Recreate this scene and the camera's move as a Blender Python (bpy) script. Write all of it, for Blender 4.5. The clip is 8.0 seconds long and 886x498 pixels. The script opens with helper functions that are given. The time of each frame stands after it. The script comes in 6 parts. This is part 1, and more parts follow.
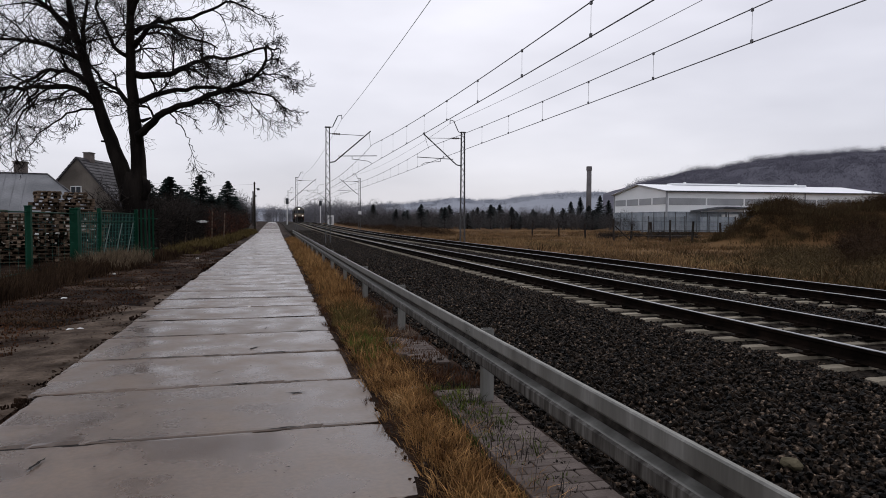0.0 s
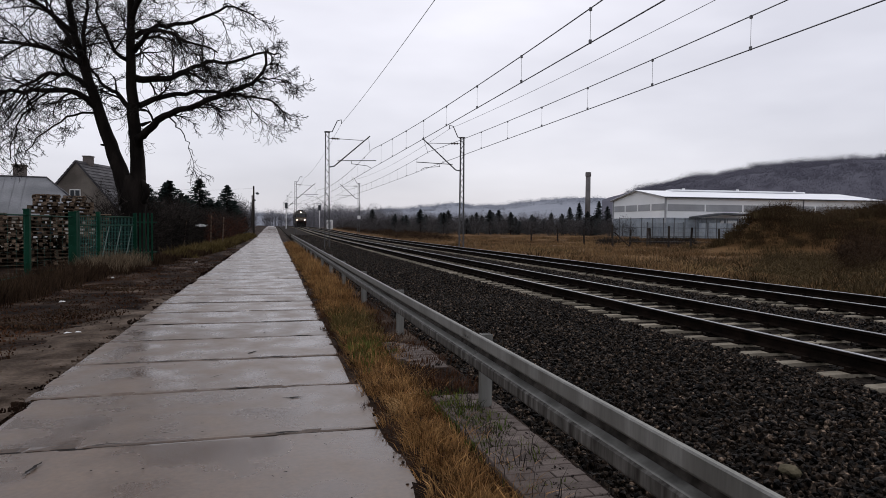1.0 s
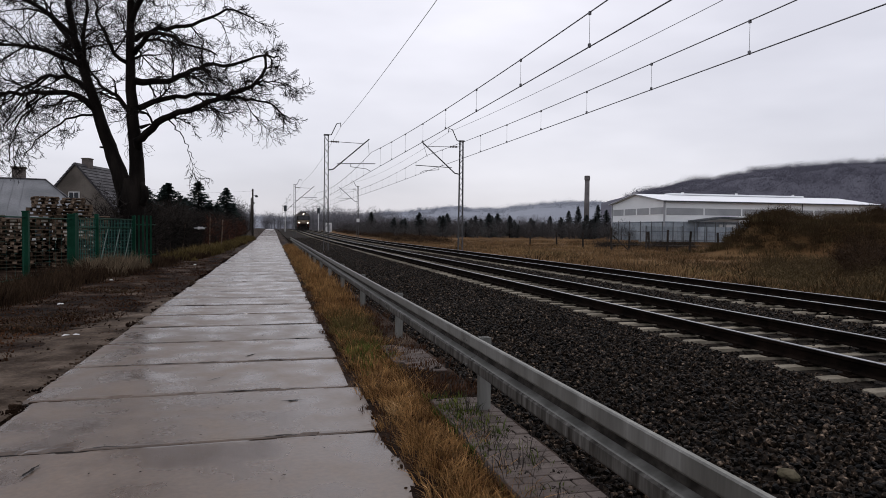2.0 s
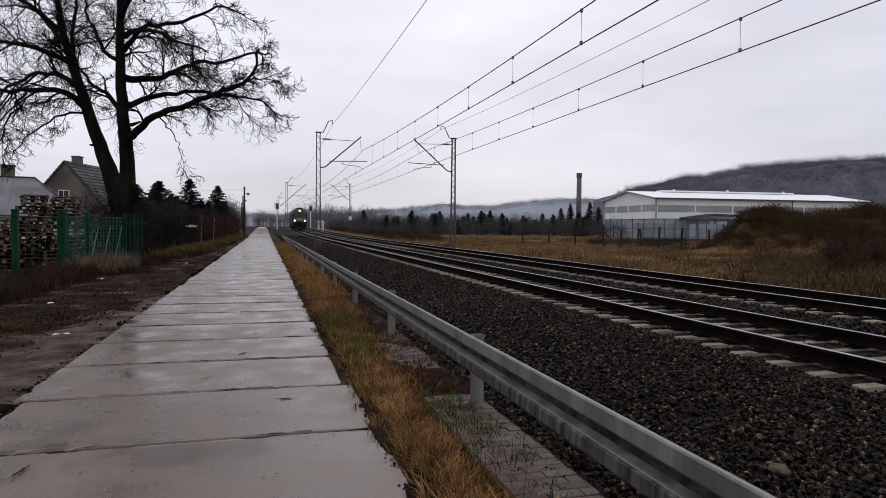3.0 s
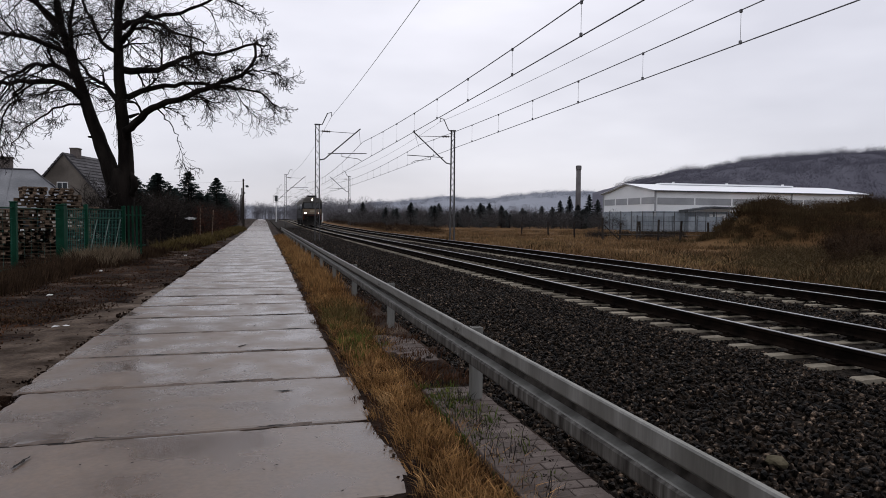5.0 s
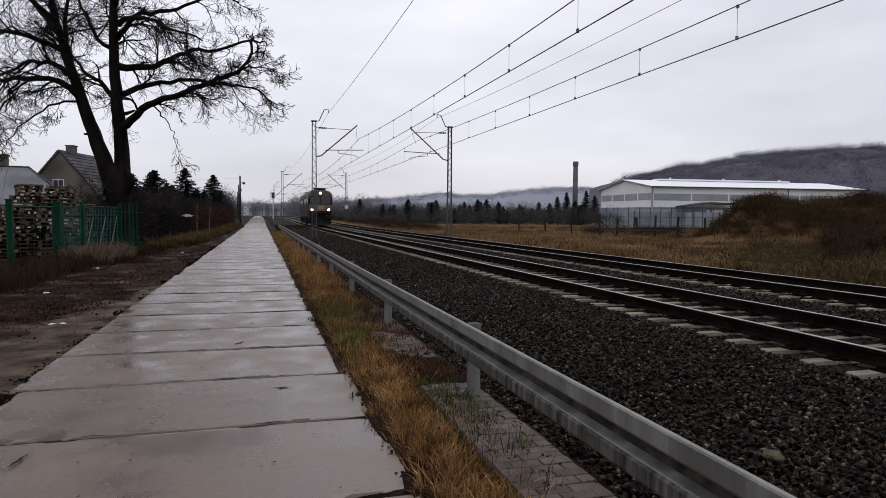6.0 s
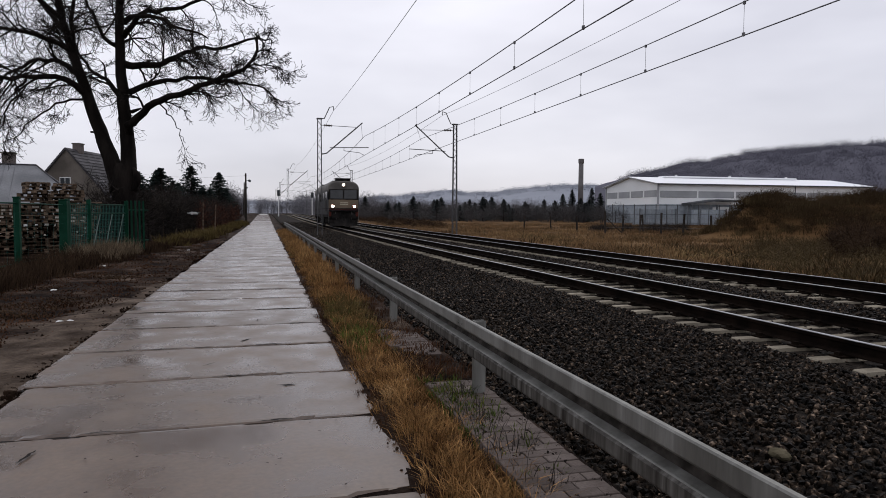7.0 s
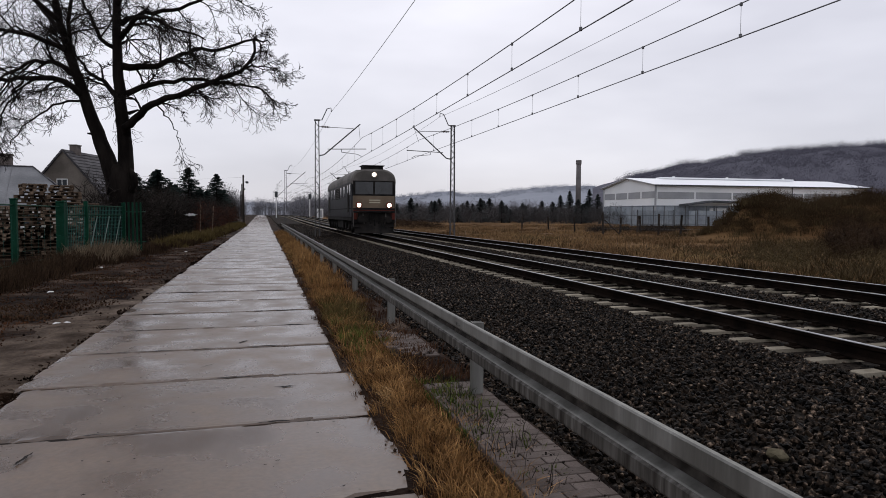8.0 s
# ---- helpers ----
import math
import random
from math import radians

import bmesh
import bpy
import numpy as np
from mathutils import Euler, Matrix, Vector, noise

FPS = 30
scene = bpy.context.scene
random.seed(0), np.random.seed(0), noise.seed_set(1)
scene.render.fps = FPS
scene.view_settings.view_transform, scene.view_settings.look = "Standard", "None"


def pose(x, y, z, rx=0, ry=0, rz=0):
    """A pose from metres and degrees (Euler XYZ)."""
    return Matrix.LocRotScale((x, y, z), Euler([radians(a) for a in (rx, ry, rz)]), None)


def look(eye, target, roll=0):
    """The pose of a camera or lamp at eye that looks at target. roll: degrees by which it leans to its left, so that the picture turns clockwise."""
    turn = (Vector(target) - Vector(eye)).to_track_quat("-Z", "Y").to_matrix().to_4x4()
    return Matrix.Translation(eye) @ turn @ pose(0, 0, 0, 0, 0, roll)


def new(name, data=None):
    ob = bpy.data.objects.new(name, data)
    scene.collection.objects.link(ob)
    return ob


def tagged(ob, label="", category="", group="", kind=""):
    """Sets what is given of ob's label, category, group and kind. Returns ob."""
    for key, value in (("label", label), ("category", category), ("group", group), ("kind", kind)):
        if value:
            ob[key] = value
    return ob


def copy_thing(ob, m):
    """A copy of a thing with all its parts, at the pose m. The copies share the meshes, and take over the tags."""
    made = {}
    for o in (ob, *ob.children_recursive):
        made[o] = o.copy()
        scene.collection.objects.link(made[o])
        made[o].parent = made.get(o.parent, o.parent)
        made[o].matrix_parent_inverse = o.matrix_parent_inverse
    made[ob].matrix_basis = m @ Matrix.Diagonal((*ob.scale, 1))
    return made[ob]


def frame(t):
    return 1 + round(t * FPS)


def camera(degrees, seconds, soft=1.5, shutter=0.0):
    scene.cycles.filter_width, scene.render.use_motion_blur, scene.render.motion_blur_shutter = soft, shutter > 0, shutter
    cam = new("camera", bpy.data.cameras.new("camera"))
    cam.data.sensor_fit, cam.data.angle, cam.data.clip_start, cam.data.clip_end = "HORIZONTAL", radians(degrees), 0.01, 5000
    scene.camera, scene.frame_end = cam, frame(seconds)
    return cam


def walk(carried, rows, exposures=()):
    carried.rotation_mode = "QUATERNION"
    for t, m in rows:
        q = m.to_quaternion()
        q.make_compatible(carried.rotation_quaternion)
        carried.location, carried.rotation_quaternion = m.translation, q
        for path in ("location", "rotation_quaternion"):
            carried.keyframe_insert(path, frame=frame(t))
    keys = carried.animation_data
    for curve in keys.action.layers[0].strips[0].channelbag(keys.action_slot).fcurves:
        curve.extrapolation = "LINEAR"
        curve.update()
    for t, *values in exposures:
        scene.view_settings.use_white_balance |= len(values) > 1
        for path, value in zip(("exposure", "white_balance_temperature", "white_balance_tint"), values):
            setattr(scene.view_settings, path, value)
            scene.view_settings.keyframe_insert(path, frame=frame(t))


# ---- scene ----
cam = camera(68.0, 8.0, soft=0.9)
H = 1.63
PATH = [
    (0.0, pose(0, 0, H, 87.592, -0.232, -14.336)), (0.5, pose(0, 0, H, 88.000, -0.337, -14.222)),
    (1.0, pose(0, 0, H, 88.032, -0.488, -14.423)), (1.5, pose(0, 0, H, 88.375, -0.606, -14.302)),
    (3.0, pose(0, 0, H, 88.101, -0.489, -15.167)), (3.5, pose(0, 0, H, 88.118, -0.317, -15.169)),
    (4.0, pose(0, 0, H, 87.806, -0.475, -14.903)), (4.5, pose(0, 0, H, 87.637, -0.602, -15.066)),
    (6.0, pose(0, 0, H, 87.138, -0.381, -15.483)), (6.5, pose(0, 0, H, 87.262, -0.440, -15.347)),
    (7.0, pose(0, 0, H, 86.912, -0.345, -15.024)), (7.5, pose(0, 0, H, 86.924, -0.352, -14.848)),
    (8.0, pose(0, 0, H, 87.031, -0.296, -15.222))]
walk(cam, PATH)

# ---- sky and light: a bright overcast day ----
world = bpy.data.worlds.new("sky")
scene.world = world
world.use_nodes = True
wn, wl = world.node_tree.nodes, world.node_tree.links
wn.clear()
w_out, w_bg = wn.new("ShaderNodeOutputWorld"), wn.new("ShaderNodeBackground")
w_sky = wn.new("ShaderNodeTexSky")
w_sky.sky_type, w_sky.sun_disc = "NISHITA", False
w_sky.sun_elevation, w_sky.sun_rotation = radians(38), radians(20)
w_co, w_map = wn.new("ShaderNodeTexCoord"), wn.new("ShaderNodeMapping")
w_map.inputs["Scale"].default_value = (1.0, 1.0, 3.2)
w_noise = wn.new("ShaderNodeTexNoise")
w_noise.inputs["Scale"].default_value, w_noise.inputs["Detail"].default_value = 2.1, 4
w_ramp = wn.new("ShaderNodeValToRGB")
w_ramp.color_ramp.elements[0].position, w_ramp.color_ramp.elements[0].color = 0.30, (7.4, 7.4, 8.3, 1)
w_ramp.color_ramp.elements[1].position, w_ramp.color_ramp.elements[1].color = 0.68, (10.0, 9.95, 10.9, 1)
w_mix = wn.new("ShaderNodeMix")
w_mix.data_type, w_mix.inputs["Factor"].default_value = "RGBA", 0.93
wl.new(w_co.outputs["Generated"], w_map.inputs["Vector"])
wl.new(w_map.outputs["Vector"], w_noise.inputs["Vector"])
wl.new(w_noise.outputs["Fac"], w_ramp.inputs["Fac"])
wl.new(w_sky.outputs["Color"], w_mix.inputs["A"])
w_sep, w_dim = wn.new("ShaderNodeSeparateXYZ"), wn.new("ShaderNodeMapRange")
w_dim.inputs["From Max"].default_value = 0.3
w_dim.inputs["To Min"].default_value, w_dim.inputs["To Max"].default_value = 0.80, 1.0
w_mul = wn.new("ShaderNodeVectorMath")
w_mul.operation = "SCALE"
wl.new(w_co.outputs["Generated"], w_sep.inputs["Vector"])
wl.new(w_sep.outputs["Z"], w_dim.inputs["Value"])
wl.new(w_ramp.outputs["Color"], w_mul.inputs["Vector"])
wl.new(w_dim.outputs["Result"], w_mul.inputs["Scale"])
wl.new(w_mul.outputs["Vector"], w_mix.inputs["B"])
wl.new(w_mix.outputs["Result"], w_bg.inputs["Color"])
w_bg.inputs["Strength"].default_value = 0.1
wl.new(w_bg.outputs["Background"], w_out.inputs["Surface"])
sun = new("sun", bpy.data.lights.new("sun", "SUN"))
sun.data.energy, sun.data.angle, sun.data.color = 0.5, radians(25), (1.0, 0.97, 0.93)
sun.matrix_world = look((0, 0, 60), (-20, -45, 0))
scene.view_settings.exposure = 0.0


# ---- materials ----
def mat(name, c1, c2, scale=3.0, rough=0.85, metal=0.0, bump=0.3, fine=60.0, c3=None, stain=0.6, rand=0.0, rough2=None,
        stretch=(1, 1, 1), emit=0.0, island=0.0, depth=0.01, spec=0.05, pos=(0.35, 0.65, 0.78)):
    """Two tones mixed by broad noise, a third by stains, fine grain in tone and relief."""
    m = bpy.data.materials.new(name)
    m.use_nodes = True
    n, l = m.node_tree.nodes, m.node_tree.links
    b = n["Principled BSDF"]
    co, mp = n.new("ShaderNodeTexCoord"), n.new("ShaderNodeMapping")
    mp.inputs["Scale"].default_value = stretch
    l.new(co.outputs["Object"], mp.inputs["Vector"])
    info = n.new("ShaderNodeObjectInfo")
    add = n.new("ShaderNodeVectorMath")
    add.operation = "MULTIPLY_ADD"
    l.new(info.outputs["Random"], add.inputs[0])
    add.inputs[1].default_value = (37.0, 23.0, 11.0)
    l.new(mp.outputs["Vector"], add.inputs[2])
    big, small = n.new("ShaderNodeTexNoise"), n.new("ShaderNodeTexNoise")
    for node, s, d in ((big, scale, 5), (small, fine, 4)):
        node.inputs["Scale"].default_value, node.inputs["Detail"].default_value = s, d
        l.new(add.outputs["Vector"], node.inputs["Vector"])
    ramp = n.new("ShaderNodeValToRGB")
    ramp.color_ramp.elements[0].position, ramp.color_ramp.elements[0].color = pos[0], (*c1, 1)
    ramp.color_ramp.elements[1].position, ramp.color_ramp.elements[1].color = pos[1], (*c2, 1)
    if c3:
        e = ramp.color_ramp.elements.new(pos[2])
        e.color = (*c3, 1)
    l.new(big.outputs["Fac"], ramp.inputs["Fac"])
    hsv = n.new("ShaderNodeHueSaturation")
    l.new(ramp.outputs["Color"], hsv.inputs["Color"])
    rng = n.new("ShaderNodeMapRange")
    rng.inputs["To Min"].default_value, rng.inputs["To Max"].default_value = 1 - stain * 0.5, 1 + stain * 0.5
    l.new(small.outputs["Fac"], rng.inputs["Value"])
    value = rng.outputs["Result"]
    for amount, source in ((rand, info.outputs["Random"]), (island, None)):
        if amount:
            if source is None:
                source = n.new("ShaderNodeNewGeometry").outputs["Random Per Island"]
            r2, mul = n.new("ShaderNodeMapRange"), n.new("ShaderNodeMath")
            r2.inputs["To Min"].default_value, r2.inputs["To Max"].default_value = 1 - amount, 1 + amount
            l.new(source, r2.inputs["Value"])
            mul.operation = "MULTIPLY"
            l.new(value, mul.inputs[0])
            l.new(r2.outputs["Result"], mul.inputs[1])
            value = mul.outputs["Value"]
    l.new(value, hsv.inputs["Value"])
    l.new(hsv.outputs["Color"], b.inputs["Base Color"])
    b.inputs["Roughness"].default_value, b.inputs["Metallic"].default_value = rough, metal
    b.inputs["Specular IOR Level"].default_value = spec
    if rough2 is not None:
        rr = n.new("ShaderNodeMapRange")
        rr.inputs["From Min"].default_value, rr.inputs["From Max"].default_value = 0.35, 0.65
        rr.inputs["To Min"].default_value, rr.inputs["To Max"].default_value = rough, rough2
        l.new(big.outputs["Fac"], rr.inputs["Value"])
        l.new(rr.outputs["Result"], b.inputs["Roughness"])
    if bump:
        bp = n.new("ShaderNodeBump")
        bp.inputs["Strength"].default_value, bp.inputs["Distance"].default_value = bump, depth
        l.new(small.outputs["Fac"], bp.inputs["Height"])
        l.new(bp.outputs["Normal"], b.inputs["Normal"])
    if emit:
        l.new(hsv.outputs["Color"], b.inputs["Emission Color"])
        b.inputs["Emission Strength"].default_value = emit
    return m


def glow(name, colour, strength):
    m = bpy.data.materials.new(name)
    m.use_nodes = True
    b = m.node_tree.nodes["Principled BSDF"]
    b.inputs["Base Color"].default_value = b.inputs["Emission Color"].default_value = (*colour, 1)
    b.inputs["Emission Strength"].default_value = strength
    return m


EARTH = mat("earth", (0.0055, 0.0028, 0.0018), (0.026, 0.0150, 0.0095), 1.0, 0.9, bump=1.0, fine=9, c3=(0.085, 0.060, 0.043), stain=1.3, rough2=0.75, depth=0.06, pos=(0.40, 0.55, 0.68), spec=0.04)
FIELD = mat("dry_field", (0.075, 0.040, 0.017), (0.135, 0.078, 0.034), 0.12, 0.95, bump=0.8, fine=2.5, c3=(0.10, 0.085, 0.04), depth=0.1)
CONCRETE = mat("slab_concrete", (0.058, 0.0355, 0.0215), (0.101, 0.0660, 0.0420), 1.7, 0.17, bump=0.25, fine=26, c3=(0.128, 0.092, 0.064), stain=0.9, rand=0.12, spec=0.74, rough2=0.46, depth=0.004)
PAVER = mat("paver_concrete", (0.070, 0.055, 0.048), (0.125, 0.102, 0.091), 3, 0.7, bump=0.35, fine=60, rand=0.18, stain=0.7)
SLEEPER = mat("sleeper_concrete", (0.140, 0.122, 0.092), (0.275, 0.243, 0.190), 2.5, 0.8, bump=0.3, fine=50, rand=0.25, c3=(0.20, 0.165, 0.115), stain=0.9)
STONE = mat("ballast_stone", (0.0026, 0.0018, 0.0012), (0.0190, 0.0132, 0.0090), 20, 0.58, bump=0.6, fine=80, island=0.98, stain=0.8, c3=(0.165, 0.120, 0.086), pos=(0.41, 0.58, 0.72), spec=0.06)
BED = mat("ballast_bed", (0.006, 0.0048, 0.0038), (0.030, 0.0238, 0.019), 9, 0.9, bump=1.0, fine=20, stain=1.6, depth=0.04)
RUST = mat("rail_rust", (0.004, 0.003, 0.0025), (0.012, 0.008, 0.006), 4, 0.9, bump=0.3, fine=60, spec=0.02)
SHINE = mat("rail_head_steel", (0.26, 0.26, 0.265), (0.42, 0.42, 0.43), 3, 0.36, metal=1.0, bump=0.05, fine=90, stain=0.3, spec=0.5)
ZINC = mat("galvanised_steel", (0.120, 0.119, 0.108), (0.215, 0.213, 0.197), 7.0, 0.45, metal=0.5, bump=0.12, fine=50, stain=0.6, rough2=0.65, spec=0.35, stretch=(1, 1, 0.12))
MAST = mat("mast_steel", (0.065, 0.065, 0.066), (0.12, 0.12, 0.12), 1.5, 0.6, metal=0.4, bump=0.2, fine=30)
WIRE = mat("wire_copper", (0.10, 0.10, 0.105), (0.16, 0.16, 0.165), 1, 0.5, metal=0.5, bump=0, fine=5)
BARK = mat("bark", (0.006, 0.005, 0.0045), (0.017, 0.014, 0.012), 2.0, 0.9, bump=1.0, fine=16, stretch=(1, 1, 0.25), depth=0.03)
HALL_WHITE = mat("white_cladding", (0.70, 0.72, 0.72), (0.80, 0.81, 0.81), 0.15, 0.5, bump=0.1, fine=8, stain=0.12)
HALL_GREY = mat("grey_strip_glazing", (0.27, 0.28, 0.29), (0.35, 0.36, 0.37), 0.3, 0.35, bump=0.05, fine=6, stain=0.2)
HALL_ROOF = mat("light_roof_sheet", (0.80, 0.82, 0.84), (0.88, 0.89, 0.90), 0.1, 0.35, bump=0.05, fine=4, stain=0.1)
HALL_DARK = mat("dark_trim", (0.06, 0.065, 0.07), (0.10, 0.105, 0.11), 1, 0.6, bump=0.1)
BLUEGREY = mat("container_grey", (0.21, 0.24, 0.27), (0.31, 0.345, 0.37), 0.8, 0.6, bump=0.15, fine=6, rand=0.15)
# Winter trees of the hill, lightened and blued to paint haze over them.
WOOD_HILL = mat("haze_tinted_winter_wood", (0.104, 0.102, 0.128), (0.126, 0.124, 0.152), 0.012, 0.95, bump=0, fine=0.08, stain=0.15, island=0.02)
# Haze painted into the far ridge: pale blue colour plus a faint glow.
FAR_HILL = mat("haze_tinted_far_wood", (0.185, 0.198, 0.232), (0.222, 0.236, 0.270), 0.006, 1.0, bump=0, fine=0.05, stain=0.15, island=0.03, emit=0.15)
SCRUB = mat("brown_scrub", (0.030, 0.014, 0.008), (0.075, 0.036, 0.019), 0.3, 0.95, bump=0, fine=4, island=0.5)
DARK_SCRUB = mat("dark_hedge", (0.015, 0.0135, 0.0122), (0.038, 0.0318, 0.028), 0.3, 0.95, bump=0, fine=4, island=0.5, spec=0.02)
MID_WOOD = mat("grey_brown_thicket", (0.044, 0.041, 0.041), (0.075, 0.070, 0.069), 0.1, 0.95, bump=0, fine=3, island=0.25)
NEEDLE = mat("conifer_needles", (0.013, 0.020, 0.019), (0.031, 0.043, 0.038), 1.0, 0.85, bump=0, fine=6, island=0.4)
DRYGRASS = mat("dry_grass", (0.135, 0.066, 0.022), (0.345, 0.198, 0.080), 2.2, 0.8, bump=0, fine=7, island=0.7, c3=(0.56, 0.40, 0.21))
GREENGRASS = mat("green_weed", (0.045, 0.065, 0.015), (0.12, 0.135, 0.032), 3, 0.7, bump=0, fine=9, island=0.4)

OLIVE = mat("faded_olive_grass", (0.034, 0.022, 0.011), (0.092, 0.068, 0.034), 0.5, 0.9, bump=0, fine=3, island=0.5)
STRAW = mat("pale_straw", (0.080, 0.058, 0.036), (0.210, 0.162, 0.108), 1.0, 0.9, bump=0, fine=4, island=0.6)
WEED = mat("dark_dead_weeds", (0.018, 0.0105, 0.0065), (0.052, 0.033, 0.0195), 1.0, 0.9, bump=0, fine=4, island=0.6)
# Lighter, greyer copy of the needles; the difference is painted haze.
HAZE_TINT_NEEDLE = mat("haze_tinted_conifer_needles", (0.032, 0.038, 0.038), (0.056, 0.064, 0.063), 0.5, 0.9, bump=0, fine=4, island=0.3)
BANK_SCRUB = mat("olive_brown_scrub", (0.034, 0.021, 0.011), (0.082, 0.055, 0.029), 0.25, 0.95, bump=0, fine=3, island=0.45)
CLOD = mat("dry_clods", (0.010, 0.0058, 0.0038), (0.036, 0.0225, 0.0145), 9, 0.9, bump=0.5, fine=60, island=0.8, c3=(0.10, 0.072, 0.052), pos=(0.4, 0.58, 0.72))
# Grime in the beam's groove, its colour also darkened for the shade there.
ZINC_GROOVE = mat("grimy_shaded_steel", (0.010, 0.008, 0.006), (0.060, 0.053, 0.046), 12, 0.75, metal=0.1, bump=0.4, fine=34, stain=1.2, stretch=(1, 0.8, 1), spec=0.1)
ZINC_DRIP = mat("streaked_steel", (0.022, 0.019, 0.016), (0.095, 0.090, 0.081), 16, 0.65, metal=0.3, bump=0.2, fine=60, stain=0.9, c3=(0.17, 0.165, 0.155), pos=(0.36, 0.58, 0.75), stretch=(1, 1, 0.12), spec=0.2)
SANDY = mat("trodden_gravel", (0.026, 0.0175, 0.012), (0.105, 0.080, 0.062), 1.8, 0.9, bump=1.0, fine=22, c3=(0.155, 0.125, 0.102), stain=1.3, depth=0.025, spec=0.05)
MUD = mat("wet_joint_soil", (0.0045, 0.0032, 0.0025), (0.014, 0.0095, 0.007), 9, 0.7, bump=0.5, fine=50, spec=0.1)
RUSTGRASS = mat("rust_brown_field_grass", (0.098, 0.057, 0.028), (0.205, 0.130, 0.064), 0.15, 0.9, bump=0, fine=1.5, island=0.5, c3=(0.155, 0.125, 0.055))
GOLDEN = mat("yellowish_olive_grass", (0.060, 0.043, 0.016), (0.150, 0.112, 0.043), 0.8, 0.9, bump=0, fine=3, island=0.5)
# Leafy hill floor with the same bluish haze tint as its trees.
LEAF_FLOOR = mat("haze_tinted_leafy_floor", (0.074, 0.073, 0.092), (0.088, 0.087, 0.108), 0.02, 0.95, bump=0, fine=0.2, stain=0.15)
# Bare wood in a paler grey, with the haze put into its colour.
HAZE_TINT_WOOD = mat("haze_tinted_bare_wood", (0.150, 0.149, 0.163), (0.185, 0.184, 0.200), 0.03, 0.95, bump=0, fine=0.5, stain=0.2, island=0.06)
RED_TWIG = mat("reddish_twigs", (0.040, 0.0165, 0.011), (0.100, 0.042, 0.027), 0.4, 0.95, bump=0, fine=4, island=0.5)

# ---- mesh building ----
class Build:
    """Collects vertices and faces, then becomes one mesh."""

    def __init__(self):
        self.v, self.f, self.m = [], [], []

    def add(self, verts, faces, slot=0):
        k = len(self.v)
        self.v.extend(verts)
        self.f.extend([tuple(i + k for i in f) for f in faces])
        self.m.extend([slot] * len(faces))
        return self

    def box(self, c, s, turn=None, slot=0, bevel=0.0):
        x, y, z = s[0] / 2, s[1] / 2, s[2] / 2
        if bevel:
            b, vs = bevel, []
            for zz, k in ((-z, b), (-z + b, 0), (z - b, 0), (z, b)):
                for sx, sy in ((-1, -1), (1, -1), (1, 1), (-1, 1)):
                    vs.append((sx * (x - k), sy * (y - k), zz))
            fs = [(3, 2, 1, 0), (12, 13, 14, 15)]
            for r in range(3):
                for i in range(4):
                    a, d = r * 4 + i, r * 4 + (i + 1) % 4
                    fs.append((a, d, d + 4, a + 4))
        else:
            vs = [(-x, -y, -z), (x, -y, -z), (x, y, -z), (-x, y, -z), (-x, -y, z), (x, -y, z), (x, y, z), (-x, y, z)]
            fs = [(3, 2, 1, 0), (4, 5, 6, 7), (0, 1, 5, 4), (1, 2, 6, 5), (2, 3, 7, 6), (3, 0, 4, 7)]
        if turn is not None:
            vs = [tuple(turn @ Vector(p)) for p in vs]
        return self.add([(p[0] + c[0], p[1] + c[1], p[2] + c[2]) for p in vs], fs, slot)

    def tube(self, pts, radii, n=6, slot=0):
        pts = [Vector(p) for p in pts]
        if isinstance(radii, (int, float)):
            radii = [radii] * len(pts)
        vs, fs, side = [], [], None
        for i, p in enumerate(pts):
            d = (pts[min(i + 1, len(pts) - 1)] - pts[max(i - 1, 0)]).normalized()
            if side is None:
                side = d.orthogonal().normalized()
            side = (side - d * side.dot(d)).normalized()
            up = d.cross(side)
            for k in range(n):
                a = 2 * math.pi * k / n
                vs.append(tuple(p + (side * math.cos(a) + up * math.sin(a)) * radii[i]))
        for i in range(len(pts) - 1):
            for k in range(n):
                a, b = i * n + k, i * n + (k + 1) % n
                fs.append((a, b, b + n, a + n))
        fs.append(tuple(range(n - 1, -1, -1)))
        fs.append(tuple(range((len(pts) - 1) * n, len(pts) * n)))
        return self.add(vs, fs, slot)

    def sweep(self, profile, path, slot=0, closed=True):
        """A profile of (x, z) carried along path rows (x, y, z)."""
        n, vs, fs = len(profile), [], []
        for px, py, pz in path:
            vs.extend((px + a, py, pz + b) for a, b in profile)
        for i in range(len(path) - 1):
            for k in range(n if closed else n - 1):
                a, b = i * n + k, i * n + (k + 1) % n
                fs.append((a, b, b + n, a + n))
        if closed:
            fs.append(tuple(range(n)))
            fs.append(tuple(range(len(path) * n - 1, (len(path) - 1) * n - 1, -1)))
        return self.add(vs, fs, slot)

    def mesh(self, name, mats, smooth=False):
        me = bpy.data.meshes.new(name)
        me.from_pydata(self.v, [], self.f)
        for m in (mats if isinstance(mats, (list, tuple)) else [mats]):
            me.materials.append(m)
        if any(self.m):
            me.polygons.foreach_set("material_index", self.m)
        if smooth:
            me.polygons.foreach_set("use_smooth", [True] * len(me.polygons))
        me.update()
        bm = bmesh.new()
        bm.from_mesh(me)
        bmesh.ops.recalc_face_normals(bm, faces=bm.faces)
        bm.to_mesh(me)
        bm.free()
        return me


def part(name, build, mats, parent=None, label="", smooth=False, at=None):
    me = build if isinstance(build, bpy.types.Mesh) else build.mesh(name, mats, smooth)
    ob = new(name, me)
    if parent is not None:
        ob.parent = parent
    if at is not None:
        ob.matrix_local = at
    return tagged(ob, label) if label else ob


